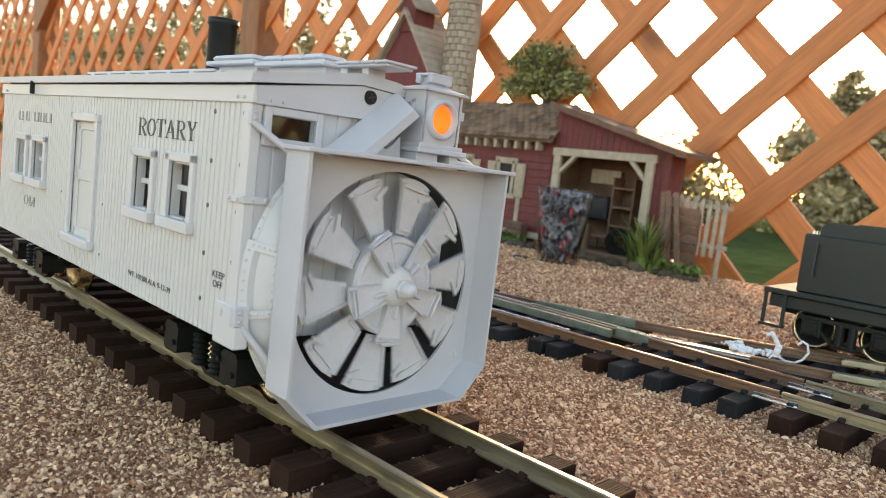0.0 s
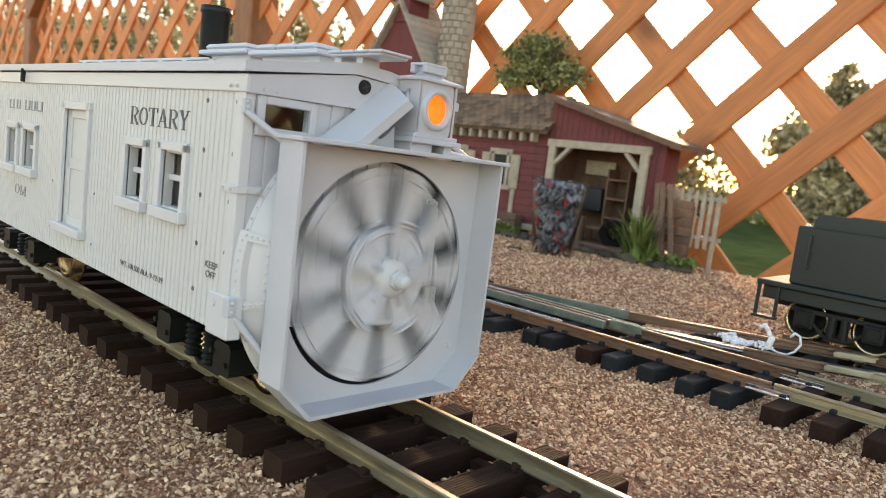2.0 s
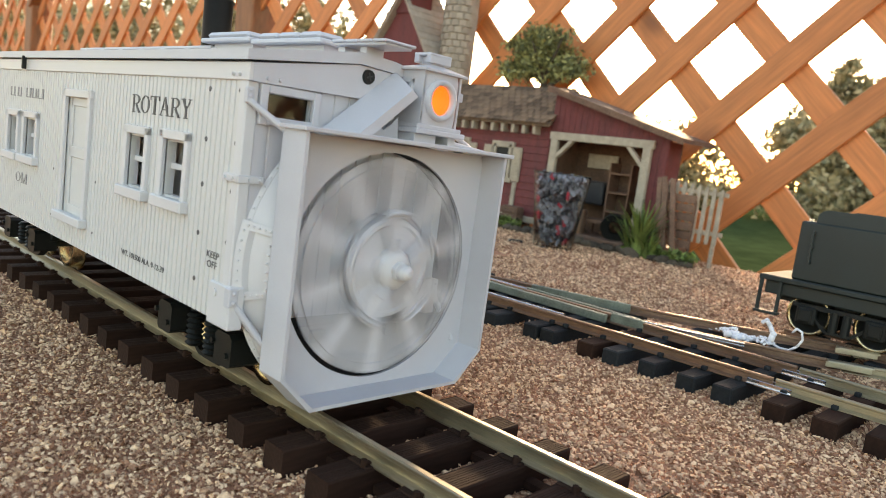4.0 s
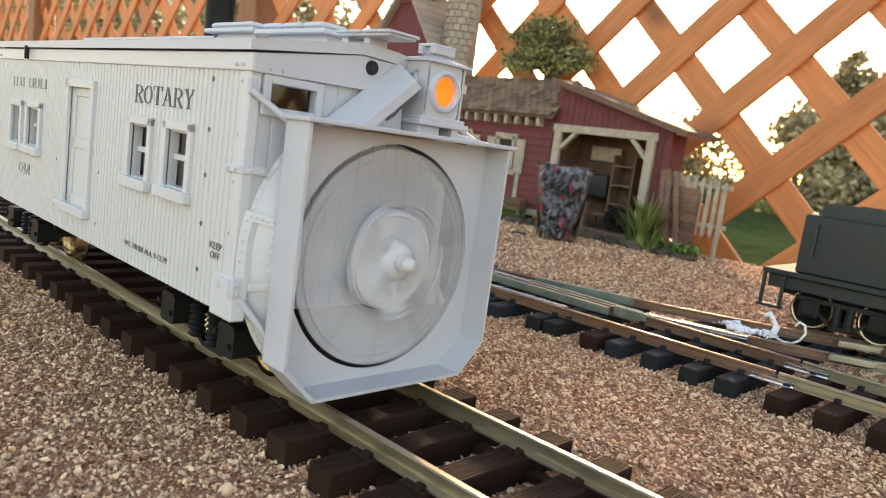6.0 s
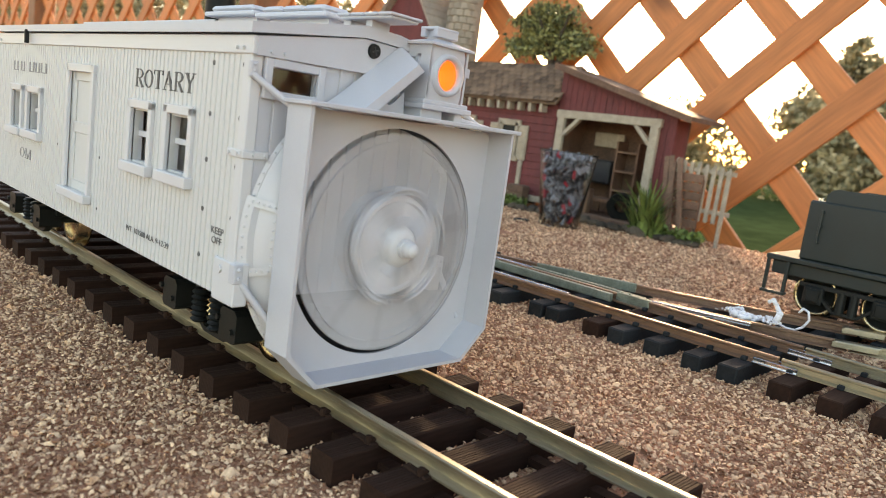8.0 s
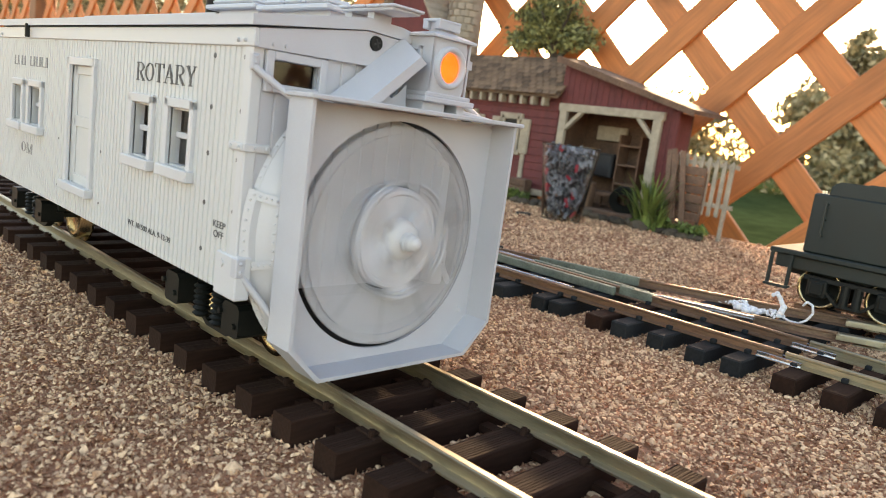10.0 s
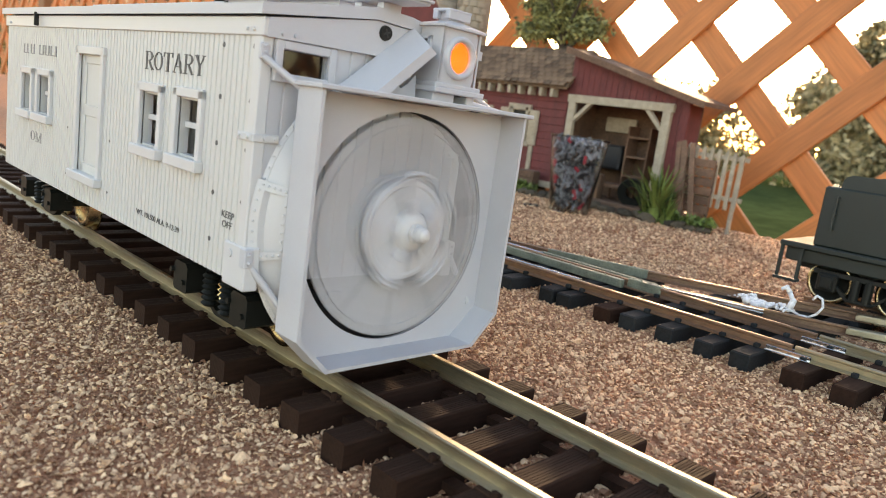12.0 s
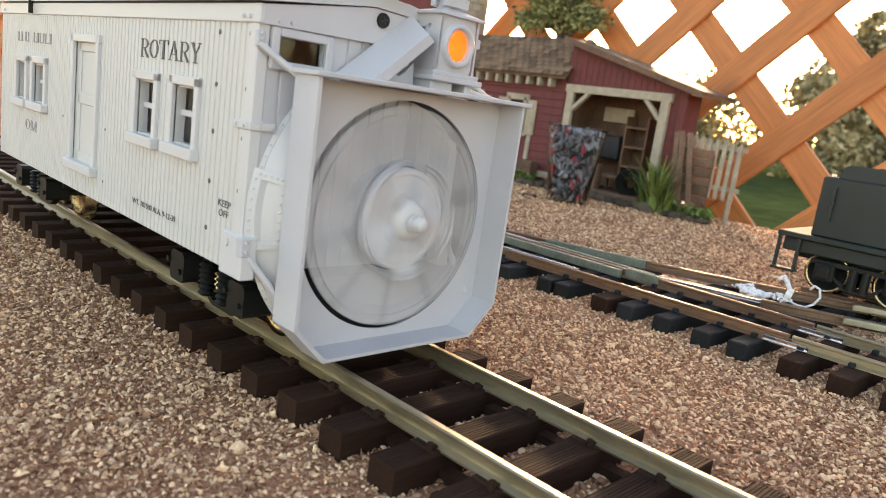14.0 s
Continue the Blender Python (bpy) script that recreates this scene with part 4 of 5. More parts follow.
# ---- trellis, posts ----
LY, PX, PZ, KX, KZ = 0.90, 0.1752, 0.1735, -0.1785, 0.2997   # plane, pitches and one crossing of the trellis


def trellis():
    tl = tagged(empty("lattice_fence"), "orange-stained wooden diamond lattice fence behind the railway", "fence")
    top, bot = 1.02, -0.34
    for fam, y in ((1, LY), (-1, LY + 0.0085)):
        for i in range(-27, 16):
            # the slat crosses height KZ at x
            x = KX + i * PX
            a = (x + fam * (bot - KZ) * PX / PZ, y, bot)
            b = (x + fam * (top - KZ) * PX / PZ, y, top)
            d = Vector(b) - Vector(a)
            bm = box(B(), -d.length / 2, d.length / 2, -0.004, 0.004, -0.02075, 0.02075, 0.0012)
            ob = part("slat", bm, LATTICE, tl)
            ob.matrix_basis = Matrix.Translation((Vector(a) + Vector(b)) / 2) @ pose(0, 0, 0, 0, -math.degrees(math.atan2(d.z, d.x)), 0)
    part("top_rail", box(B(), -4.9, 2.6, LY - 0.012, LY + 0.024, 1.0, 1.06, 0.003), LATTICE, tl)
    for x in (-1.64, -3.55, 0.62):
        pm = box(B(), x - 0.045, x + 0.045, LY - 0.030, LY + 0.060, -0.6, 1.5, 0.004)
        tagged(part("fence_post", pm, POST), "brown-stained square wooden post of the lattice fence", "post", "fence posts")
    pm = plank(B(), (-3.55, LY - 0.02, 0.55), (-2.75, LY - 0.02, 1.15), 0.09, 0.04, (0, 1, 0), 0.003)
    tagged(part("knee_brace", pm, POST), "brown-stained diagonal wooden brace against a fence post", "beam")


# ---- model buildings ----
def boards(bm, x0, x1, y, z0, z1, pitch, out=-1, t=0.0012):
    n = max(1, int(round((x1 - x0) / pitch)))
    for i in range(n):
        a, b = x0 + (x1 - x0) * i / n + 0.0004, x0 + (x1 - x0) * (i + 1) / n - 0.0004
        zt = z1(0.5 * (a + b)) if callable(z1) else z1
        box(bm, a, b, *sorted((y, y + out * t)), z0, zt)


def shingled(parent, x0, x1, y0, z0, y1, z1, rows, cols, name="shingle", w=1.0):
    """Shingles on a slope from the eave (y0, z0) up to (y1, z1)."""
    s = Vector((0, y1 - y0, z1 - z0))
    L = s.length
    ang = math.degrees(math.atan2(z1 - z0, y1 - y0))
    cw, ch = (x1 - x0) / cols, L / rows
    me = part(name, box(B(), -cw * 0.47, cw * 0.47, -ch * 0.62, ch * 0.62, -0.0008, 0.0008), SHINGLE, parent)
    k = 0
    for r in range(rows):
        for c in range(cols):
            p = Vector((x0 + (c + 0.5 + (0.5 if r % 2 else 0.0) * 0.9 - 0.2) * cw, y0, z0)) + s * ((r + 0.5) / rows)
            m = Matrix.Translation(p + Vector((0, -0.0012, 0.0016))) @ pose(0, 0, 0, ang - 3 + random.uniform(-1.5, 1.5), 0, 0) @ Matrix.Diagonal((random.uniform(0.88, 1.0), random.uniform(0.92, 1.05), 1, 1))
            if k == 0:
                me.matrix_basis = m
            else:
                share(name, me.data, parent, m)
            k += 1


def barn():
    bn = tagged(empty("model_barn"), "weathered red model barn with shingled roof and open shed bay", "building")
    y, zb = 0.775, 0.015
    # the long wing
    bm = box(B(), -0.728, -0.476, y, y + 0.10, zb, 0.176)
    wl = part("wall", bm, REDWOOD, bn)
    for i in range(13):
        z = zb + 0.004 + i * 0.0122
        part("clapboard", prism(B(), [(y - 0.0002, z), (y - 0.0018, z + 0.0004), (y - 0.0004, z + 0.0116)], "x", -0.728, -0.476), REDWOOD, wl)
    rf = part("roof", prism(B(), [(y - 0.018, 0.1765), (y + 0.05, 0.240), (y + 0.118, 0.1765), (y + 0.116, 0.173), (y + 0.05, 0.235), (y - 0.017, 0.173)], "x", -0.736, -0.470), SHINGLE, bn)
    shingled(rf, -0.735, -0.470, y - 0.020, 0.1772, y + 0.05, 0.2405, 9, 19)
    for i in range(10):
        x = -0.500 - i * 0.0225
        part("rafter_end", box(B(), x - 0.003, x + 0.003, y - 0.016, y, 0.160, 0.174, 0.0006), CREAM, bn)
    for x0, x1, z0, z1 in ((-0.588, -0.548, 0.082, 0.140), (-0.690, -0.650, 0.082, 0.140)):
        bm = B()
        for a, b, c, d in ((x0, x0 + 0.006, z0, z1), (x1 - 0.006, x1, z0, z1), (x0 - 0.004, x1 + 0.004, z1 - 0.006, z1 + 0.004), (x0 - 0.006, x1 + 0.006, z0 - 0.006, z0 + 0.002)):
            box(bm, a, b, y - 0.0065, y - 0.001, c, d, 0.0006)
        win = part("window", bm, CREAM, bn, "cream-framed window")
        part("pane", box(B(), x0 + 0.006, x1 - 0.006, y - 0.0030, y - 0.0020, z0 + 0.002, z1 - 0.006), BLACK, win)
        for k, mx in enumerate((x0 - 0.012, x1 + 0.012)):
            sh = part("shutter", box(B(), mx - 0.0095, mx + 0.0095, y - 0.0055, y - 0.0020, z0 - 0.003, z1 - 0.004, 0.0006), CREAM, bn, "cream louvred shutter")
            for q in range(7):
                part("louvre", box(B(), mx - 0.0075, mx + 0.0075, y - 0.0068, y - 0.0050, z0 + 0.002 + q * 0.0072, z0 + 0.0068 + q * 0.0072), CREAM, sh)
    for x in (-0.535, -0.62, -0.722):
        part("corner_board", box(B(), x - 0.004, x + 0.004, y - 0.0045, y - 0.001, zb, 0.078, 0.0005), CREAM, bn)
    part("plinth_board", box(B(), -0.728, -0.47, y - 0.006, y - 0.001, zb, zb + 0.010, 0.001), CREAM, bn)
    # the shed bay
    x0, x1 = -0.474, -0.268
    slope = lambda x: 0.231 + (x - x0) * (0.174 - 0.231) / (x1 - x0)
    ox0, ox1, oz = -0.464, -0.294, 0.157
    bm = prism(B(), [(x0, oz), (x1, oz), (x1, slope(x1)), (x0, slope(x0))], "y", y - 0.002, y + 0.004)
    prism(bm, [(ox1, zb), (x1, zb), (x1, oz), (ox1, oz)], "y", y - 0.002, y + 0.004)
    prism(bm, [(x0, zb), (ox0, zb), (ox0, oz), (x0, oz)], "y", y - 0.002, y + 0.004)
    boards(bm, x0, x1, y - 0.002, oz, slope, 0.011)
    boards(bm, ox1, x1, y - 0.002, zb, oz, 0.011)
    part("gable_wall", bm, REDWOOD, bn)
    part("shed_wall", box(B(), x0, x0 + 0.004, y + 0.004, y + 0.072, zb, 0.170), GREYWOOD, bn)
    part("shed_wall", box(B(), -0.290, -0.286, y + 0.004, y + 0.072, zb, 0.170), REDWOOD, bn)
    part("shed_wall", box(B(), x0, -0.286, y + 0.072, y + 0.076, zb, 0.170), GREYWOOD, bn)
    part("shed_floor", box(B(), x0, x1, y - 0.02, y + 0.106, zb - 0.012, zb, 0.002), GREYWOOD, bn)
    rp = [(x0 - 0.006, slope(x0) + 0.001), (x1 + 0.028, slope(x1 + 0.028) + 0.001), (x1 + 0.028, slope(x1 + 0.028) + 0.007), (x0 - 0.006, slope(x0) + 0.007)]
    part("shed_roof", prism(B(), rp, "y", y - 0.018, y + 0.084), GREYWOOD, bn)
    part("barge_board", prism(B(), [(p[0], p[1] - 0.003) for p in rp[:2]] + rp[2:], "y", y - 0.0205, y - 0.0185), GREYWOOD, bn)
    fr = B()
    for a, b, c, d in ((ox0 - 0.003, ox0 + 0.010, zb, oz), (ox1 - 0.010, ox1 + 0.003, zb, oz), (ox0 - 0.006, ox1 + 0.006, oz - 0.002, oz + 0.010)):
        box(fr, a, b, y - 0.011, y - 0.0035, c, d, 0.0008)
    part("bay_frame", fr, CREAM, bn, "weathered cream timber frame of the bay")
    for xa, xb in ((ox0 + 0.009, ox0 + 0.036), (ox1 - 0.009, ox1 - 0.036)):
        part("bay_brace", plank(B(), (xa, y - 0.006, oz - 0.028), (xb, y - 0.006, oz - 0.001), 0.006, 0.008, (0, 1, 0), 0.0006), CREAM, bn)


def bay_clutter():
    y = 0.797
    def thing(name, bm, mat, label, cat):
        return tagged(part(name, bm, mat), label, cat)
    bm = box(B(), -0.440, -0.385, y + 0.04, y + 0.045, 0.118, 0.141, 0.001)
    thing("sign_board", bm, CREAM, "blank cream board hung inside the shed bay", "board")
    bm = B()
    for z in (0.052, 0.082, 0.112):
        box(bm, -0.385, -0.345, y + 0.02, y + 0.05, z, z + 0.003, 0.0005)
    for x in (-0.385, -0.348):
        box(bm, x, x + 0.003, y + 0.02, y + 0.05, 0.015, 0.130, 0.0005)
    thing("shelf_rack", bm, GREYWOOD, "small brown wooden shelf rack inside the bay", "shelf")
    bm = box(B(), -0.445, -0.392, y + 0.02, y + 0.04, 0.060, 0.098, 0.003)
    thing("storage_chest", bm, DARK, "dark chest stacked inside the bay", "chest")
    bm = lathe(B(), [(0.015, 0.0), (0.015, 0.012), (0.035, 0.0125), (0.052, 0.012), (0.052, 0.0)], 18, "z", (-0.402, y - 0.02, 0))
    thing("oil_drum", bm, RUST, "small rusty brown drum in the bay", "barrel")
    bm = box(B(), -0.425, -0.40, y - 0.03, y - 0.01, 0.052, 0.085, 0.003, None)
    thing("yellow_sack", bm, material("ochre_cloth", (0.40, 0.27, 0.09), 0.9, var=0.3, scale=80), "ochre sack piled on a drum in the bay", "sack")
    bm = B()
    lathe(bm, [(-0.004, 0.010), (-0.005, 0.021), (0.005, 0.021), (0.004, 0.010)], 24, "y")
    w = thing("cart_wheel", bm, BLACK, "black cart wheel leaning in the bay", "wheel")
    w.matrix_world = pose(-0.335, 0.775, 0.034, 14, 0, 20)
    bm = box(B(), -0.405, -0.355, 0.785, 0.82, 0.034, 0.040, 0.001)
    for x in (-0.402, -0.360):
        for yy in (0.787, 0.816):
            box(bm, x, x + 0.003, yy, yy + 0.003, 0.013, 0.035)
    thing("work_bench", bm, GREYWOOD, "little brown workbench at the mouth of the bay", "table")
    bm = box(B(), -0.532, -0.500, 0.745, 0.765, 0.0, 0.040, 0.002)
    for q in range(3):
        box(bm, -0.534, -0.498, 0.743, 0.745, 0.003 + q * 0.013, 0.013 + q * 0.013, 0.0006)
    thing("crate", bm, GREYWOOD, "weathered wooden crate against the barn wall", "crate")


def silo():
    sl = tagged(empty("stone_silo"), "tall round grey stone-block silo behind the barn", "silo")
    cx, cy, r = -0.778, 0.845, 0.034
    part("core", lathe(B(), [(0, r - 0.002), (0.50, r - 0.002), (0.50, 0)], 28, "z", (cx, cy, 0)), TOWER, sl)
    bm = lathe(B(), [(-0.0058, r - 0.003), (0.0058, r - 0.003), (0.0052, r + 0.0008), (-0.0052, r + 0.0008), (-0.0058, r - 0.003)], 3, "z", (0, 0, 0), (-0.185, 0.185))
    first = part("block", bm, TOWER, sl)
    k = 0
    for row in range(22):
        z = 0.215 + row * 0.0128
        for c in range(14):
            a = 360 / 14 * (c + 0.5 * (row % 2))
            if not 160 < a % 360 < 380:
                continue
            m = pose(cx, cy, z, 0, 0, a)
            if k == 0:
                first.matrix_basis = m
            else:
                share("block", first.data, sl, m)
            k += 1
    part("crown", lathe(B(), [(0.482, r), (0.488, r + 0.005), (0.500, r + 0.005), (0.508, r), (0.512, 0.0)], 28, "z", (cx, cy, 0)), TOWER, sl)


def tall_house():
    th = tagged(empty("model_tower_house"), "narrow red model tower house with steep grey shingled roof", "building")
    x0, x1, y0, y1, ze, za = -0.965, -0.818, 0.80, 0.878, 0.305, 0.418
    xm = (x0 + x1) / 2
    bm = prism(B(), [(x0, 0.0), (x1, 0.0), (x1, ze), (xm, za - 0.012), (x0, ze)], "y", y0, y1)
    part("wall", bm, REDWOOD, th)
    for s in (-1, 1):
        xe = xm + s * ((x1 - x0) / 2 + 0.016)
        zl = ze - 0.012
        rf = part("roof", prism(B(), [(xm, za), (xe, zl), (xe, zl - 0.006), (xm, za - 0.008)], "y", y0 - 0.014, y1 + 0.014), TOWER, th)
        for q in range(9):
            f = q / 9
            xa, za2 = xe + (xm - xe) * f, zl + (za - zl) * f
            xb, zb2 = xe + (xm - xe) * (f + 0.125), zl + (za - zl) * (f + 0.125)
            part("shingle_course", prism(B(), [(xa, za2 + 0.003), (xb, zb2 + 0.001), (xb, zb2 - 0.001), (xa, za2)], "y", y0 - 0.016, y1 + 0.016), TOWER, rf)
    part("cupola", prism(B(), [(xm - 0.022, 0.375), (xm + 0.022, 0.375), (xm + 0.022, 0.425), (xm, 0.447), (xm - 0.022, 0.425)], "y", y0 - 0.004, y0 + 0.05), REDWOOD, th)
    for s in (-1, 1):
        part("cupola_roof", prism(B(), [(xm, 0.455), (xm + s * 0.032, 0.421), (xm + s * 0.032, 0.416), (xm, 0.448)], "y", y0 - 0.010, y0 + 0.056), TOWER, th)


def small_houses():
    for (x, y, w, h, roof_h, wall_m, lab) in ((-1.62, 0.62, 0.10, 0.17, 0.03, REDWOOD, "small dark red model shed behind the plow"),
                                               (-1.35, 0.66, 0.075, 0.16, 0.10, TOWER, "small grey model hut with a pointed roof")):
        ob = tagged(empty("model_hut"), lab, "building")
        part("wall", box(B(), x - w / 2, x + w / 2, y, y + w, 0.0, h, 0.002), wall_m, ob)
        bm = B()
        lo = [bm.verts.new(p) for p in ((x - w * 0.6, y - w * 0.1, h), (x + w * 0.6, y - w * 0.1, h), (x + w * 0.6, y + w * 1.1, h), (x - w * 0.6, y + w * 1.1, h))]
        ap = bm.verts.new((x, y + w / 2, h + roof_h))
        bm.faces.new(lo)
        for i in range(4):
            bm.faces.new((lo[i], lo[(i + 1) % 4], ap))
        part("roof", bm, TOWER, ob)


def leaves(n, centre, radii, size, seed, clumps=26, hollow=0.55):
    """Small leaves gathered in clumps round the twigs of a crown."""
    rng = np.random.default_rng(seed)
    cs = rng.normal(size=(clumps, 3))
    cs /= np.linalg.norm(cs, axis=1)[:, None]
    cs *= rng.uniform(hollow, 1.0, clumps)[:, None]
    verts, faces = [], []
    for i in range(n):
        c = cs[rng.integers(clumps)] + rng.normal(size=3) * 0.17
        p = np.array(centre) + c * np.array(radii)
        d = rng.normal(size=3); d /= np.linalg.norm(d)
        e = np.cross(d, rng.normal(size=3)); e /= np.linalg.norm(e)
        s = size * rng.uniform(0.6, 1.4)
        q = len(verts)
        nrm = np.cross(d, e) * s * 0.15
        verts += [p - d * s, p + e * s * 0.5 + nrm, p + d * s, p - e * s * 0.5 + nrm]
        faces += [(q, q + 1, q + 2), (q, q + 2, q + 3)]
    return [tuple(v) for v in verts], faces


def leaf_mesh(name, n, centre, radii, size, seed, mat, parent, clumps=26, hollow=0.55, label=""):
    v, f = leaves(n, centre, radii, size, seed, clumps, hollow)
    me = bpy.data.meshes.new(name)
    me.from_pydata(v, [], f)
    me.materials.append(mat)
    ob = new(name, me)
    if parent is not None:
        ob.parent = parent
    if label:
        ob["label"] = label
    return ob


def model_tree():
    tr = tagged(empty("model_tree"), "bushy green model tree behind the barn roof", "tree")
    c = (-0.565, 0.85, 0.300)
    bm = rod(B(), (-0.565, 0.855, 0.0), (-0.563, 0.85, 0.27), 0.010, 0.006, 10)
    for i in range(7):
        a = i * 0.9
        rod(bm, (-0.563, 0.85, 0.235 + 0.005 * i), (-0.563 + 0.07 * math.cos(a), 0.85 + 0.03 * math.sin(a), 0.29 + 0.006 * i), 0.004, 0.0012, 6)
    part("trunk", bm, BARK, tr)
    leaf_mesh("crown", 9500, c, (0.096, 0.034, 0.048), 0.0044, 5, LEAF, tr, 34, 0.3, "dense crown of small dusty green leaves")


def garden():
    # rocks along the foot of the barn
    rng = random.Random(8)
    for i in range(24):
        x = -0.56 + i * 0.0158 + rng.uniform(-0.004, 0.004)
        y = 0.735 + rng.uniform(-0.012, 0.012)
        r = rng.uniform(0.008, 0.014)
        bm = B()
        bmesh.ops.create_icosphere(bm, subdivisions=2, radius=1.0)
        for v in bm.verts:
            v.co *= 1 + 0.35 * noise.noise(v.co * 1.3 + Vector((i * 7, 0, 0)))
            v.co = Vector((v.co.x * r * 1.25, v.co.y * r, v.co.z * r * 0.7))
        ob = tagged(part("rock", bm, ROCK), "dark brown rounded rock edging the barn yard", "rock", "edging rocks")
        ob.matrix_world = pose(x, y, GROUND_Z + r * 0.35, 0, 0, rng.uniform(0, 180))
    # spiky fern by the bay
    def fern(x, y, h, n, seed, label):
        r2 = random.Random(seed)
        verts, faces = [], []
        for k in range(n):
            a, lean, L = r2.uniform(0, 6.28), r2.uniform(0.15, 0.75), h * r2.uniform(0.6, 1.1)
            d = Vector((math.cos(a), math.sin(a), 0))
            s = Vector((-d.y, d.x, 0))
            p0 = Vector((x, y, 0.0)) + d * r2.uniform(0, 0.006)
            q = len(verts)
            for t in (0, 0.35, 0.7, 1.0):
                c = p0 + d * (L * lean * t * t) + Vector((0, 0, L * (t - 0.25 * lean * t * t)))
                w = 0.0035 * (1 - t) + 0.0004
                verts += [tuple(c - s * w), tuple(c + s * w)]
            for t in range(3):
                faces.append((q + 2 * t, q + 2 * t + 1, q + 2 * t + 3, q + 2 * t + 2))
        me = bpy.data.meshes.new("fern")
        me.from_pydata(verts, [], faces)
        me.materials.append(FERN)
        tagged(new("fern", me), label, "plant", "garden plants")
    fern(-0.268, 0.730, 0.088, 70, 1, "spiky green fern beside the shed bay")
    fern(-0.284, 0.738, 0.065, 34, 2, "spiky green fern beside the shed bay")
    fern(-0.252, 0.733, 0.050, 26, 3, "low green tuft among the rocks")
    for i, x in enumerate((-0.275, -0.255, -0.235, -0.215, -0.200, -0.52, -0.56, -0.50)):
        ob = leaf_mesh("ground_cover", 260, (x, 0.737, 0.012), (0.016, 0.012, 0.012), 0.0050, 30 + i, FERN, None, 14, 0.2)
        tagged(ob, "low leafy green plant among the edging rocks", "plant", "garden plants")


def picket_fence():
    pf = tagged(empty("picket_fence"), "small weathered white picket fence beside the barn", "fence")
    y = 0.770
    for i in range(8):
        x = -0.256 + i * 0.0108
        z0, z1 = 0.035, 0.1180 - 0.0009 * i
        part("picket", prism(B(), [(x - 0.0026, z0), (x + 0.0026, z0), (x + 0.0026, z1 - 0.004), (x, z1), (x - 0.0026, z1 - 0.004)], "y", y, y + 0.0022), CREAM, pf)
    for z in (0.104, 0.050):
        part("rail", box(B(), -0.262, -0.172, y + 0.0022, y + 0.0050, z - 0.003, z + 0.003, 0.0004), CREAM, pf)
    for x in (-0.258, -0.184):
        part("post", box(B(), x - 0.0025, x + 0.0025, y + 0.005, y + 0.010, 0.0, 0.108, 0.0005), CREAM, pf)
    # old boards behind and planks that lean on the corner
    for i in range(6):
        z = 0.03 + i * 0.0125
        tagged(part("fence_board", box(B(), -0.258, -0.212, y - 0.006, y - 0.0035, z - 0.0055, z + 0.0055, 0.0006), GREYWOOD), "brown weathered board of a low screen", "board", "screen boards")
    for x in (-0.256, -0.214):
        tagged(part("screen_post", box(B(), x - 0.002, x + 0.002, y - 0.0035, y + 0.000, 0.0, 0.092, 0.0005), GREYWOOD), "brown post of a low board screen", "post", "screen posts")
    for i, (xa, xb, h) in enumerate(((-0.250, -0.2695, 0.117), (-0.238, -0.2625, 0.119), (-0.222, -0.2500, 0.117), (-0.246, -0.2580, 0.111))):
        bm = plank(B(), (xa, 0.748 - 0.002 * i, 0.004), (xb, 0.764, h), 0.0072, 0.003, (0, 1, 0.2), 0.0004)
        tagged(part("plank", bm, GREYWOOD), "brown plank leaning against the barn corner", "plank", "leaning planks")


def cup_of_scrap():
    cu = tagged(empty("plastic_cup", pose(-0.348, 0.640, GROUND_Z)), "clear plastic cup full of dark and red scrap on the gravel", "cup")
    bm = lathe(B(), [(0.0, 0.0), (0.0, 0.0255), (0.002, 0.0268), (0.098, 0.0385), (0.101, 0.0400), (0.1025, 0.0400), (0.1025, 0.0378), (0.098, 0.0372), (0.003, 0.0255), (0.002, 0.0)], 40, "z")
    p = part("cup_wall", bm, CUP, cu, "clear ribbed plastic wall", True)
    p.visible_shadow = False
    rng = random.Random(4)
    for name, mat, n in (("scrap", SCRAP, 620), ("red_scrap", RED, 16)):
        bm = B()
        for i in range(n):
            z = rng.uniform(0.005, 0.100)
            rmax = 0.0255 + 0.118 * z - 0.005
            a = rng.uniform(0, 6.28)
            rr = rmax * (rng.uniform(0.55, 1.0) if name == "scrap" else 0.98)
            m = Matrix.Translation((rr * math.cos(a), rr * math.sin(a), z)) @ Euler((rng.uniform(0, 6), rng.uniform(0, 6), rng.uniform(0, 6))).to_matrix().to_4x4()
            L, w = rng.uniform(0.003, 0.007), rng.uniform(0.0010, 0.0024)
            box(bm, -L, L, -w, w, -w * 0.7, w * 0.7, 0.0, m)
        part(name, bm, mat, cu, "tangle of small plastic bits")
    bm = rod(B(), (-0.402, 0.612, 0.003), (-0.383, 0.618, 0.004), 0.0024, seg=8)
    rod(bm, (-0.402, 0.612, 0.003), (-0.392, 0.600, 0.003), 0.0022, seg=8)
    tagged(part("dark_clip", bm, BLACK), "small bent black plastic piece lying on the gravel", "scrap")
    bm = ball(B(), (-0.455, 0.575, 0.003), 0.0045, 2)
    tagged(part("dark_pebble", bm, BLACK), "small dark pebble lying on the gravel", "pebble")


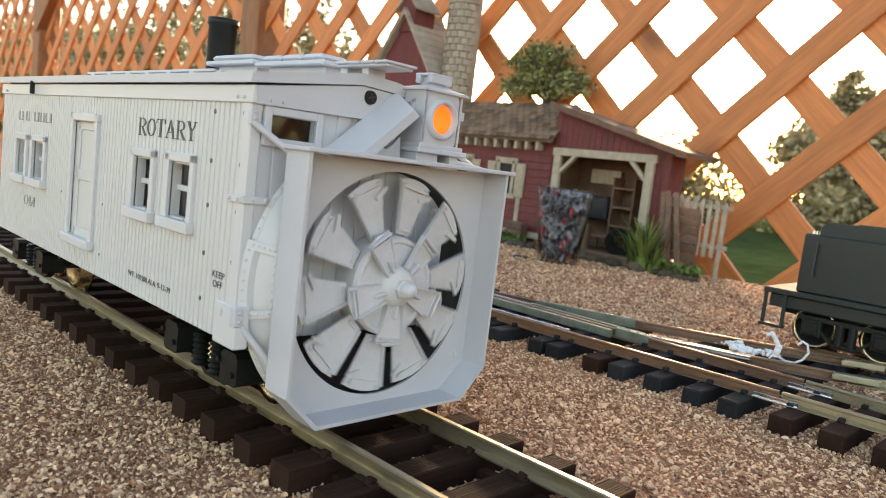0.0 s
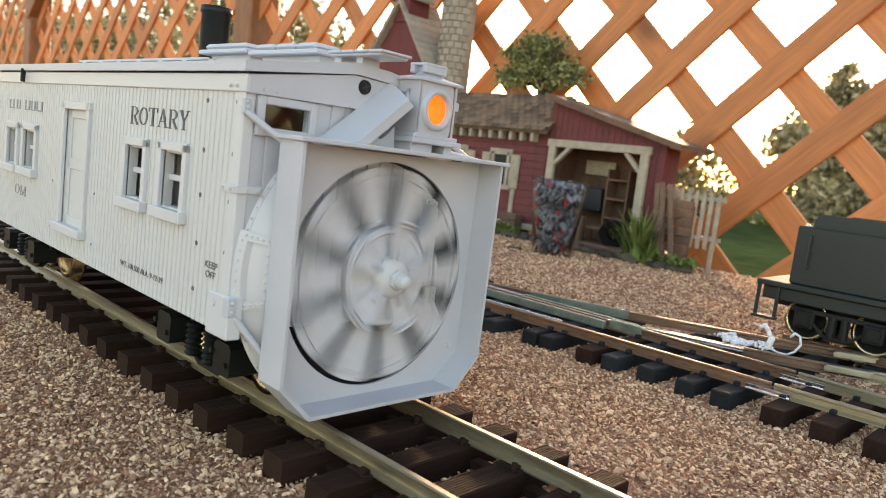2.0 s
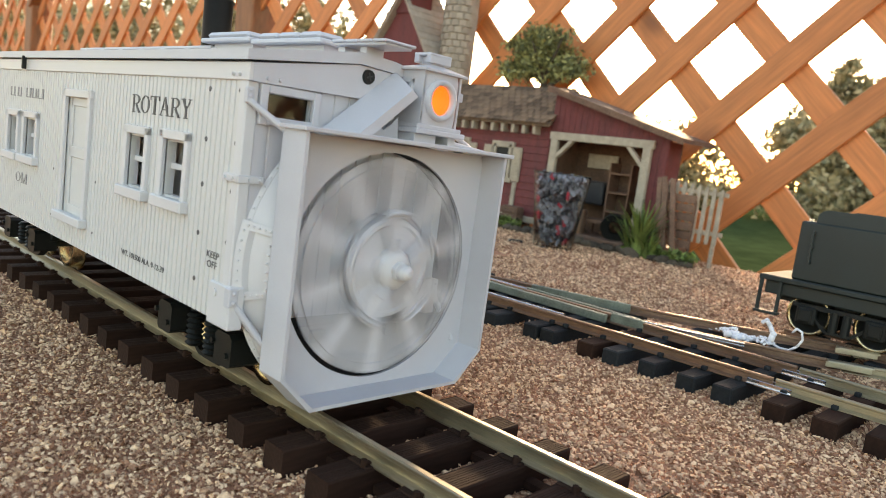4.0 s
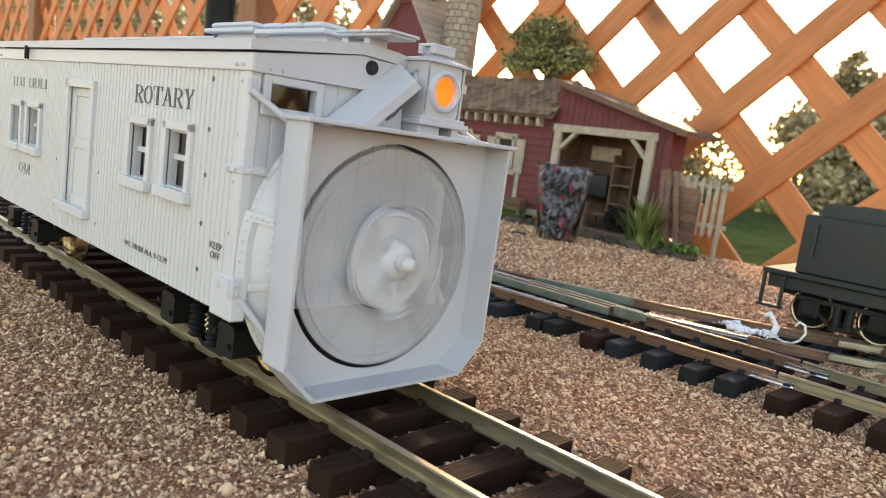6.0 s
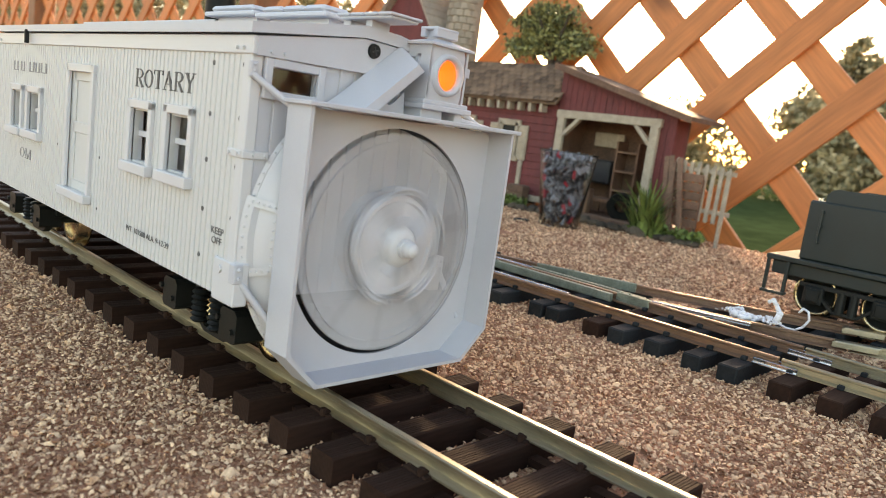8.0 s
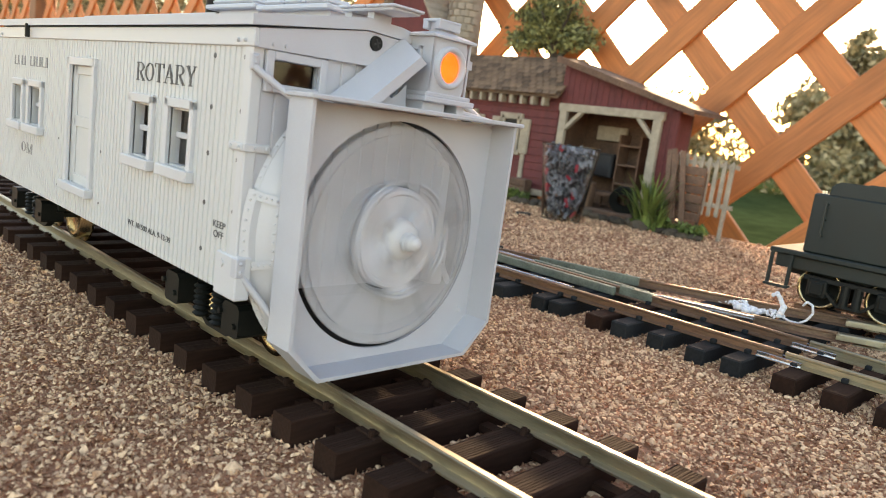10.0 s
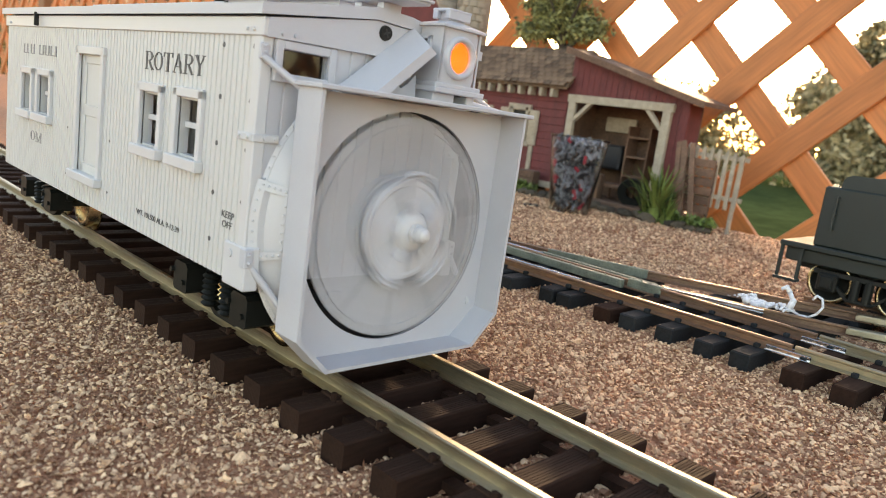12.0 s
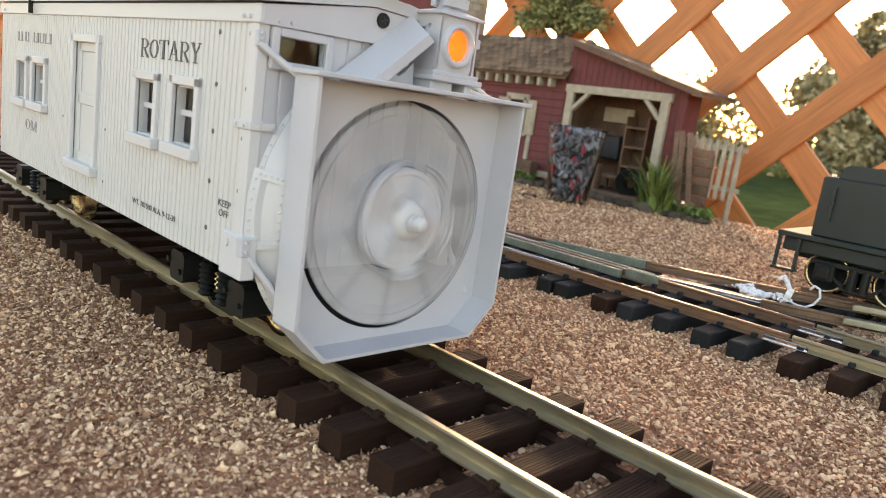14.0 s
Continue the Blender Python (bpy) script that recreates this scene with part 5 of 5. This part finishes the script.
def lint():
    """A wisp of white fibre on the far rails."""
    bm = B()
    rng = random.Random(2)
    pts = [(0.028 + 0.0029 * i, 0.309 + 0.005 * math.sin(i * 0.9), 0.0190 + 0.0008 * math.sin(i * 0.7)) for i in range(13)]
    for i, p in enumerate(pts):
        r = 0.0008 + 0.0017 * math.sin(min(1, i / 9) * 2.6) ** 2
        for k in range(12):
            ball(bm, (p[0] + rng.uniform(-1, 1) * 0.003, p[1] + rng.uniform(-1, 1) * 0.007, p[2] + rng.uniform(-0.6, 0.5) * r), r * rng.uniform(0.5, 1.0), 1)
    cur = [(0.063, 0.309, 0.020), (0.064, 0.310, 0.025), (0.061, 0.310, 0.030), (0.0585, 0.310, 0.033), (0.0565, 0.309, 0.0315)]
    for (a, b), r in zip(zip(cur, cur[1:]), (0.0022, 0.0016, 0.0016, 0.0013)):
        rod(bm, a, b, r, r * 0.9, 10)
        ball(bm, b, r, 2)
    cur = [(0.064, 0.309, 0.0192), (0.069, 0.311, 0.0170), (0.0735, 0.315, 0.0165), (0.0775, 0.316, 0.0195), (0.0800, 0.317, 0.0245), (0.0785, 0.318, 0.0295), (0.0750, 0.318, 0.0310), (0.0730, 0.318, 0.0280)]
    for a, b in zip(cur, cur[1:]):
        rod(bm, a, b, 0.0008, 0.0007, 8)
        ball(bm, b, 0.00075, 1)
    tagged(part("lint", bm, LINT, None, "", True), "wisp of white fibre caught on the weathered rails", "fluff")


def far_woods():
    rng = np.random.default_rng(6)
    V, F = [], []
    for i in range(60):
        t = i / 59
        x = -46 + 62 * t + rng.normal() * 0.6
        y = 20 + 4 * rng.random() - 4 * t
        h = (2.9 + 1.0 * rng.random()) if x > -8.5 else 1.2 + 1.5 * rng.random() ** 1.5
        v, f = leaves(6500 if x > -8.5 else 1500, (x, y, -0.6 + h * 0.5), (1.7, 1.5, h * 0.55), 0.095, 100 + i, 22, 0.4)
        o = len(V)
        V += v
        F += [tuple(k + o for k in q) for q in f]
    for i in range(26):
        x = -112 + 3.1 * i + rng.normal()
        h = 8.5 + 3.5 * rng.random()
        v, f = leaves(2200, (x, 22 + 5 * rng.random(), -0.6 + h * 0.5), (3.4, 3.0, h * 0.55), 0.26, 300 + i, 26, 0.4)
        o = len(V)
        V += v
        F += [tuple(k + o for k in q) for q in f]
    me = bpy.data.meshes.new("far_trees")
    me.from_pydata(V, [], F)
    # haze comes from the pale leaf colour alone
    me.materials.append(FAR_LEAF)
    tagged(new("far_trees", me), "line of dry green and yellow trees beyond the fence, haze painted into the leaves", "trees", kind="stuff")
    tr = tagged(empty("pine_tree"), "single dark pine standing above the distant bushes", "tree")
    part("trunk", rod(B(), (-5.65, 20, -0.8), (-5.6, 20, 3.2), 0.16, 0.05, 8), BARK, tr)
    # the pine's crown shares the leaves with haze in their colour
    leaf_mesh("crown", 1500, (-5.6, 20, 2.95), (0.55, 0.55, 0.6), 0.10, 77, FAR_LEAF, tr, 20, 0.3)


def far_track():
    ft = tagged(empty("turnout_track"), "weathered model railway turnout with brown rails on black sleepers", "track")
    z = TIE_TOP
    H = RAIL_H
    near = lambda x: 0.2192 + 0.026 * x
    inner = lambda x: 0.2648
    wing = lambda x: 0.2775 + 0.22 * x + 1.2 * x * x
    outer = lambda x: 0.3272 + 0.40 * x + 0.6 * x * x
    verdigris = material("verdigris_metal", (0.27, 0.31, 0.25), 0.45, 0.5, var=0.35, scale=90)

    def line(f, x0, x1, mat, label, name="rail", h=H, dy=0.0):
        n = max(2, int((x1 - x0) / 0.02))
        return part(name, rail_along(B(), [(x0 + (x1 - x0) * i / n, f(x0 + (x1 - x0) * i / n) + dy, z) for i in range(n + 1)], h), mat, ft, label)
    for f, x0, xj in ((near, -1.1, 0.0965), (inner, -1.1, 0.0950), (wing, -0.010, 0.1050), (outer, -0.42, 0.0960)):
        line(f, x0, xj, RUST, "brown weathered rail")
        line(f, xj + 0.0016, 0.45, BRASS, "aged brass rail")
    line(near, -0.30, -0.041, STEEL, "bright metal guard rail", "check_rail", dy=0.0058)
    line(inner, -0.30, -0.108, STEEL, "bright metal guard rail", "check_rail", dy=0.0055)
    line(wing, -0.012, 0.055, STEEL, "bright metal wing rail", "check_rail", dy=-0.0052)
    # greenish switch blades and the channel over the outer rail
    for f, x0, x1, dy, w, top in ((outer, -0.116, -0.040, -0.0022, 0.0030, 0.0006), (inner, -0.150, -0.030, -0.0055, 0.0036, -0.0006), (inner, -0.112, -0.012, 0.0085, 0.0026, 0.0), (inner, -0.029, -0.004, 0.0005, 0.0042, 0.0008)):
        bm = B()
        plank(bm, (x0, f(x0) + dy, z + (H + top) / 2), (x1, f(x1) + dy, z + (H + top) / 2), w, H + top, (0, 0, 1), 0.0004)
        for k in range(4):
            x = x0 + (x1 - x0) * (k + 0.5) / 4
            rod(bm, (x, f(x) + dy, z + H + top - 0.0002), (x, f(x) + dy, z + H + top + 0.0005), 0.0009, seg=8)
        part("switch_blade", bm, verdigris, ft, "greenish tarnished switch blade")
    # sleepers, unevenly spaced as they lie
    spots = [-0.0980 - 0.0215 * i for i in range(30, 0, -1)] + [-0.0980, -0.0790, -0.0435, -0.0328, 0.0140, 0.0340, 0.0607, 0.0800]
    first = part("sleeper", box(B(), -0.0054, 0.0054, 0.1965, 0.322, 0.0008, z, 0.0008), TIE_OLD, ft)
    first.matrix_basis = pose(spots[0], 0, 0)
    longer = part("sleeper", box(B(), -0.0054, 0.0054, 0.1965, 0.368, 0.0008, z, 0.0008), TIE_OLD, ft)
    longer.matrix_basis = pose(spots[-1], 0, 0)
    for x in spots[1:-1]:
        share("sleeper", (longer if x > -0.03 else first).data, ft, pose(x, random.uniform(-0.002, 0.002), random.uniform(-0.0006, 0), 0, 0, random.uniform(-1.5, 1.5)))
    brown = part("sleeper", box(B(), -0.0058, 0.0058, 0.1955, 0.292, 0.0008, z, 0.0006), TIE, ft, "brown sleeper among the black ones")
    brown.matrix_basis = pose(-0.0048, 0, 0)
    for i in range(9):
        share("sleeper", brown.data, ft, pose(0.1040 + 0.0246 * i, 0, 0, 0, 0, random.uniform(-1, 1)))
    cl = part("clip", box(B(), -0.0016, 0.0016, -0.0022, 0.0010, 0, 0.0024, 0.0004), TIE_OLD, ft)
    cl.matrix_basis = pose(0.0140, near(0.014) - 0.0030, z)
    for x in spots[-14:] + [-0.0048] + [0.1040 + 0.0246 * i for i in range(3)]:
        for f in (near, inner):
            share("clip", cl.data, ft, pose(x, f(x) - 0.0031, z))
            share("clip", cl.data, ft, pose(x, f(x) + 0.0031, z, 0, 0, 180))
    # joiners: folded bright plates beside the near rails, clamps lying on the others
    for f, x0, x1 in ((near, 0.0845, 0.1075), (inner, 0.0880, 0.1120)):
        bm = B()
        for dy in (-0.0034, 0.0034):
            plank(bm, (x0, f(x0) + dy, z + 0.0018), (x1, f(x1) + dy, z + 0.0018), 0.0007, 0.0030, (0, 0, 1), 0.0002)
        plank(bm, (x0, f(x0) - 0.0044, z + 0.0007), (x1, f(x1) - 0.0044, z + 0.0007), 0.0022, 0.0008, (0, 0, 1), 0.0002)
        part("rail_joiner", bm, STEEL, ft, "bright metal rail joiner")
    for f, x0, x1, dy in ((wing, 0.0990, 0.1220, -0.0030), (outer, 0.0900, 0.1130, -0.0080)):
        bm = plank(B(), (x0, f(x0) + dy, z + H - 0.0006), (x1, f(x1) + dy, z + H - 0.0006), 0.0062, 0.0014, (0, 0, 1), 0.0003)
        plank(bm, (x0, f(x0) + dy - 0.0034, z + H - 0.0022), (x1, f(x1) + dy - 0.0034, z + H - 0.0022), 0.0010, 0.0034, (0, 0, 1), 0.0002)
        part("rail_clamp", bm, RAILTOP, ft, "flat bright brass clamp on the rail")
    # the siding under the tender
    st = tagged(empty("siding_track"), "weathered siding track under the tender", "track")
    for y in (0.3765, 0.4255):
        part("rail", rail_along(B(), [(0.050 + 0.075 * i, y, z) for i in range(11)], H), RUST, st)
    me = part("sleeper", box(B(), -0.0055, 0.0055, 0.362, 0.440, 0.0008, z, 0.0008), TIE_OLD, st)
    me.matrix_basis = pose(0.060, 0, 0)
    for i in range(1, 26):
        share("sleeper", me.data, st, pose(0.060 + i * 0.0262, 0, 0))


def tender():
    td = tagged(empty("tender", pose(0.0305, 0.401, 0.0010)), "black model steam locomotive tender standing on the siding", "train car")
    z0 = 0.0178
    L = 0.235
    bm = box(B(), 0.0, L, -0.041, 0.041, 0.0525, 0.0565, 0.0008)
    box(bm, 0.004, L, -0.037, 0.037, 0.0430, 0.0526, 0.0008)
    part("frame", bm, TENDER, td)
    part("tank", box(B(), 0.0205, L, -0.0375, 0.0375, 0.0565, 0.0985, 0.0012), TENDER, td)
    cp = [(0.030, 0.0985), (0.0305, 0.1030), (0.0325, 0.1065), (0.0365, 0.1080), (L, 0.1080), (L, 0.0985)]
    bm = prism(B(), cp, "y", -0.0365, -0.0345)
    prism(bm, cp, "y", 0.0345, 0.0365)
    box(bm, 0.030, 0.032, -0.0345, 0.0345, 0.0985, 0.1045)
    part("coal_board", bm, TENDER, td)
    for x in (0.022, 0.024):
        part("tank_cap", rod(B(), (x + 0.002, -0.03, 0.098), (x + 0.002, -0.03, 0.1005), 0.0012, seg=8), STEEL, td)
    for s in (-1, 1):
        bm = B()
        y = s * 0.0395
        for x in (0.001, 0.0145):
            box(bm, x, x + 0.0022, y - 0.001, y + 0.001, 0.0295, 0.0530)
        box(bm, 0.0005, 0.0172, y - 0.0035, y + 0.0035, 0.0285, 0.0305, 0.0003)
        part("step", bm, TENDER, td)
        bm = rod(B(), (0.0305, s * 0.0400, 0.0690), (0.0305, s * 0.0400, 0.0925), 0.0008, seg=8)
        for z in (0.070, 0.081, 0.0915):
            rod(bm, (0.0305, s * 0.037, z), (0.0305, s * 0.0405, z), 0.0011, seg=8)
        part("grab_iron", bm, TENDER, td)
    for x in (0.0345, 0.0785, 0.150, 0.194):
        for s in (-1, 1):
            bm = lathe(B(), [(s * 0.0210, 0.0), (s * 0.0210, 0.0165), (s * 0.0222, 0.0165), (s * 0.0226, 0.0152), (s * 0.0285, 0.0148), (s * 0.0290, 0.0140), (s * 0.0290, 0.0122), (s * 0.0278, 0.0118), (s * 0.0278, 0.0)], 36, "y")
            w = part("wheel", bm, BLACK, td, "black wheel with a bright tyre", True)
            w.matrix_basis = pose(x, 0, z0 + 0.0145)
            t = lathe(B(), [(s * 0.0288, 0.0150), (s * 0.0296, 0.0148), (s * 0.0296, 0.0125), (s * 0.0288, 0.0123)], 36, "y")
            part("tyre", t, WHEEL, w, "bright metal tyre", True)
            bm = box(B(), x - 0.0065, x + 0.0065, *sorted((s * 0.0297, s * 0.0375)), z0 + 0.0085, z0 + 0.0215, 0.0012)
            box(bm, x - 0.0042, x + 0.0042, *sorted((s * 0.037, s * 0.0392)), z0 + 0.0105, z0 + 0.0195, 0.0008)
            part("axle_box", bm, BLACK, td)
    for s in (-1, 1):
        for xa in (0.0345, 0.150):
            bm = B()
            y = s * 0.0335
            plank(bm, (xa - 0.010, y, z0 + 0.0215), (xa + 0.054, y, z0 + 0.0215), 0.004, 0.003)
            plank(bm, (xa, y, z0 + 0.019), (xa + 0.014, y, z0 + 0.006), 0.004, 0.002)
            plank(bm, (xa + 0.014, y, z0 + 0.006), (xa + 0.030, y, z0 + 0.006), 0.004, 0.002)
            plank(bm, (xa + 0.030, y, z0 + 0.006), (xa + 0.044, y, z0 + 0.019), 0.004, 0.002)
            part("bogie_frame", bm, BLACK, td)
            for dx in (0.018, 0.026):
                part("spring", rod(B(), (xa + dx, y, z0 + 0.006), (xa + dx, y, z0 + 0.021), 0.0030, seg=10), BLACK, td)
    part("underframe", box(B(), 0.01, L, -0.020, 0.020, z0 + 0.020, 0.0435), BLACK, td)


def motions():
    rows = []
    a = 0.0
    step = 0.0
    n = 14 * FPS
    for i in range(n + 1):
        t = i / FPS
        rows.append((t, pose(HX0 + 0.001, 0, RZ, a % 360.0)))
        step = 5 + 70 * min(1.0, t / 6.0) ** 0.9
        a += step
    walk(ROTOR, rows)


# ---- build ----
ground()
grit("gravel", -0.42, 0.24, -0.165, -0.030, 0.00138, 0.0018, 3)
grit("gravel", -0.42, 0.26, -0.030, 0.060, 0.0021, 0.0023, 7)
grit("gravel", -0.16, 0.26, 0.060, 0.230, 0.00150, 0.0020, 4)
grit("gravel", -0.30, 0.30, 0.230, 0.50, 0.0025, 0.0028, 9)
grit("gravel", -0.95, 0.32, 0.50, 0.84, 0.0037, 0.0032, 5)
main_track()
plow_body()
hood()
ROTOR = rotor()
headlamp()
chute()
underside()
far_track()
tender()
trellis()
barn()
bay_clutter()
silo()
tall_house()
small_houses()
model_tree()
garden()
picket_fence()
cup_of_scrap()
lint()
far_woods()
motions()
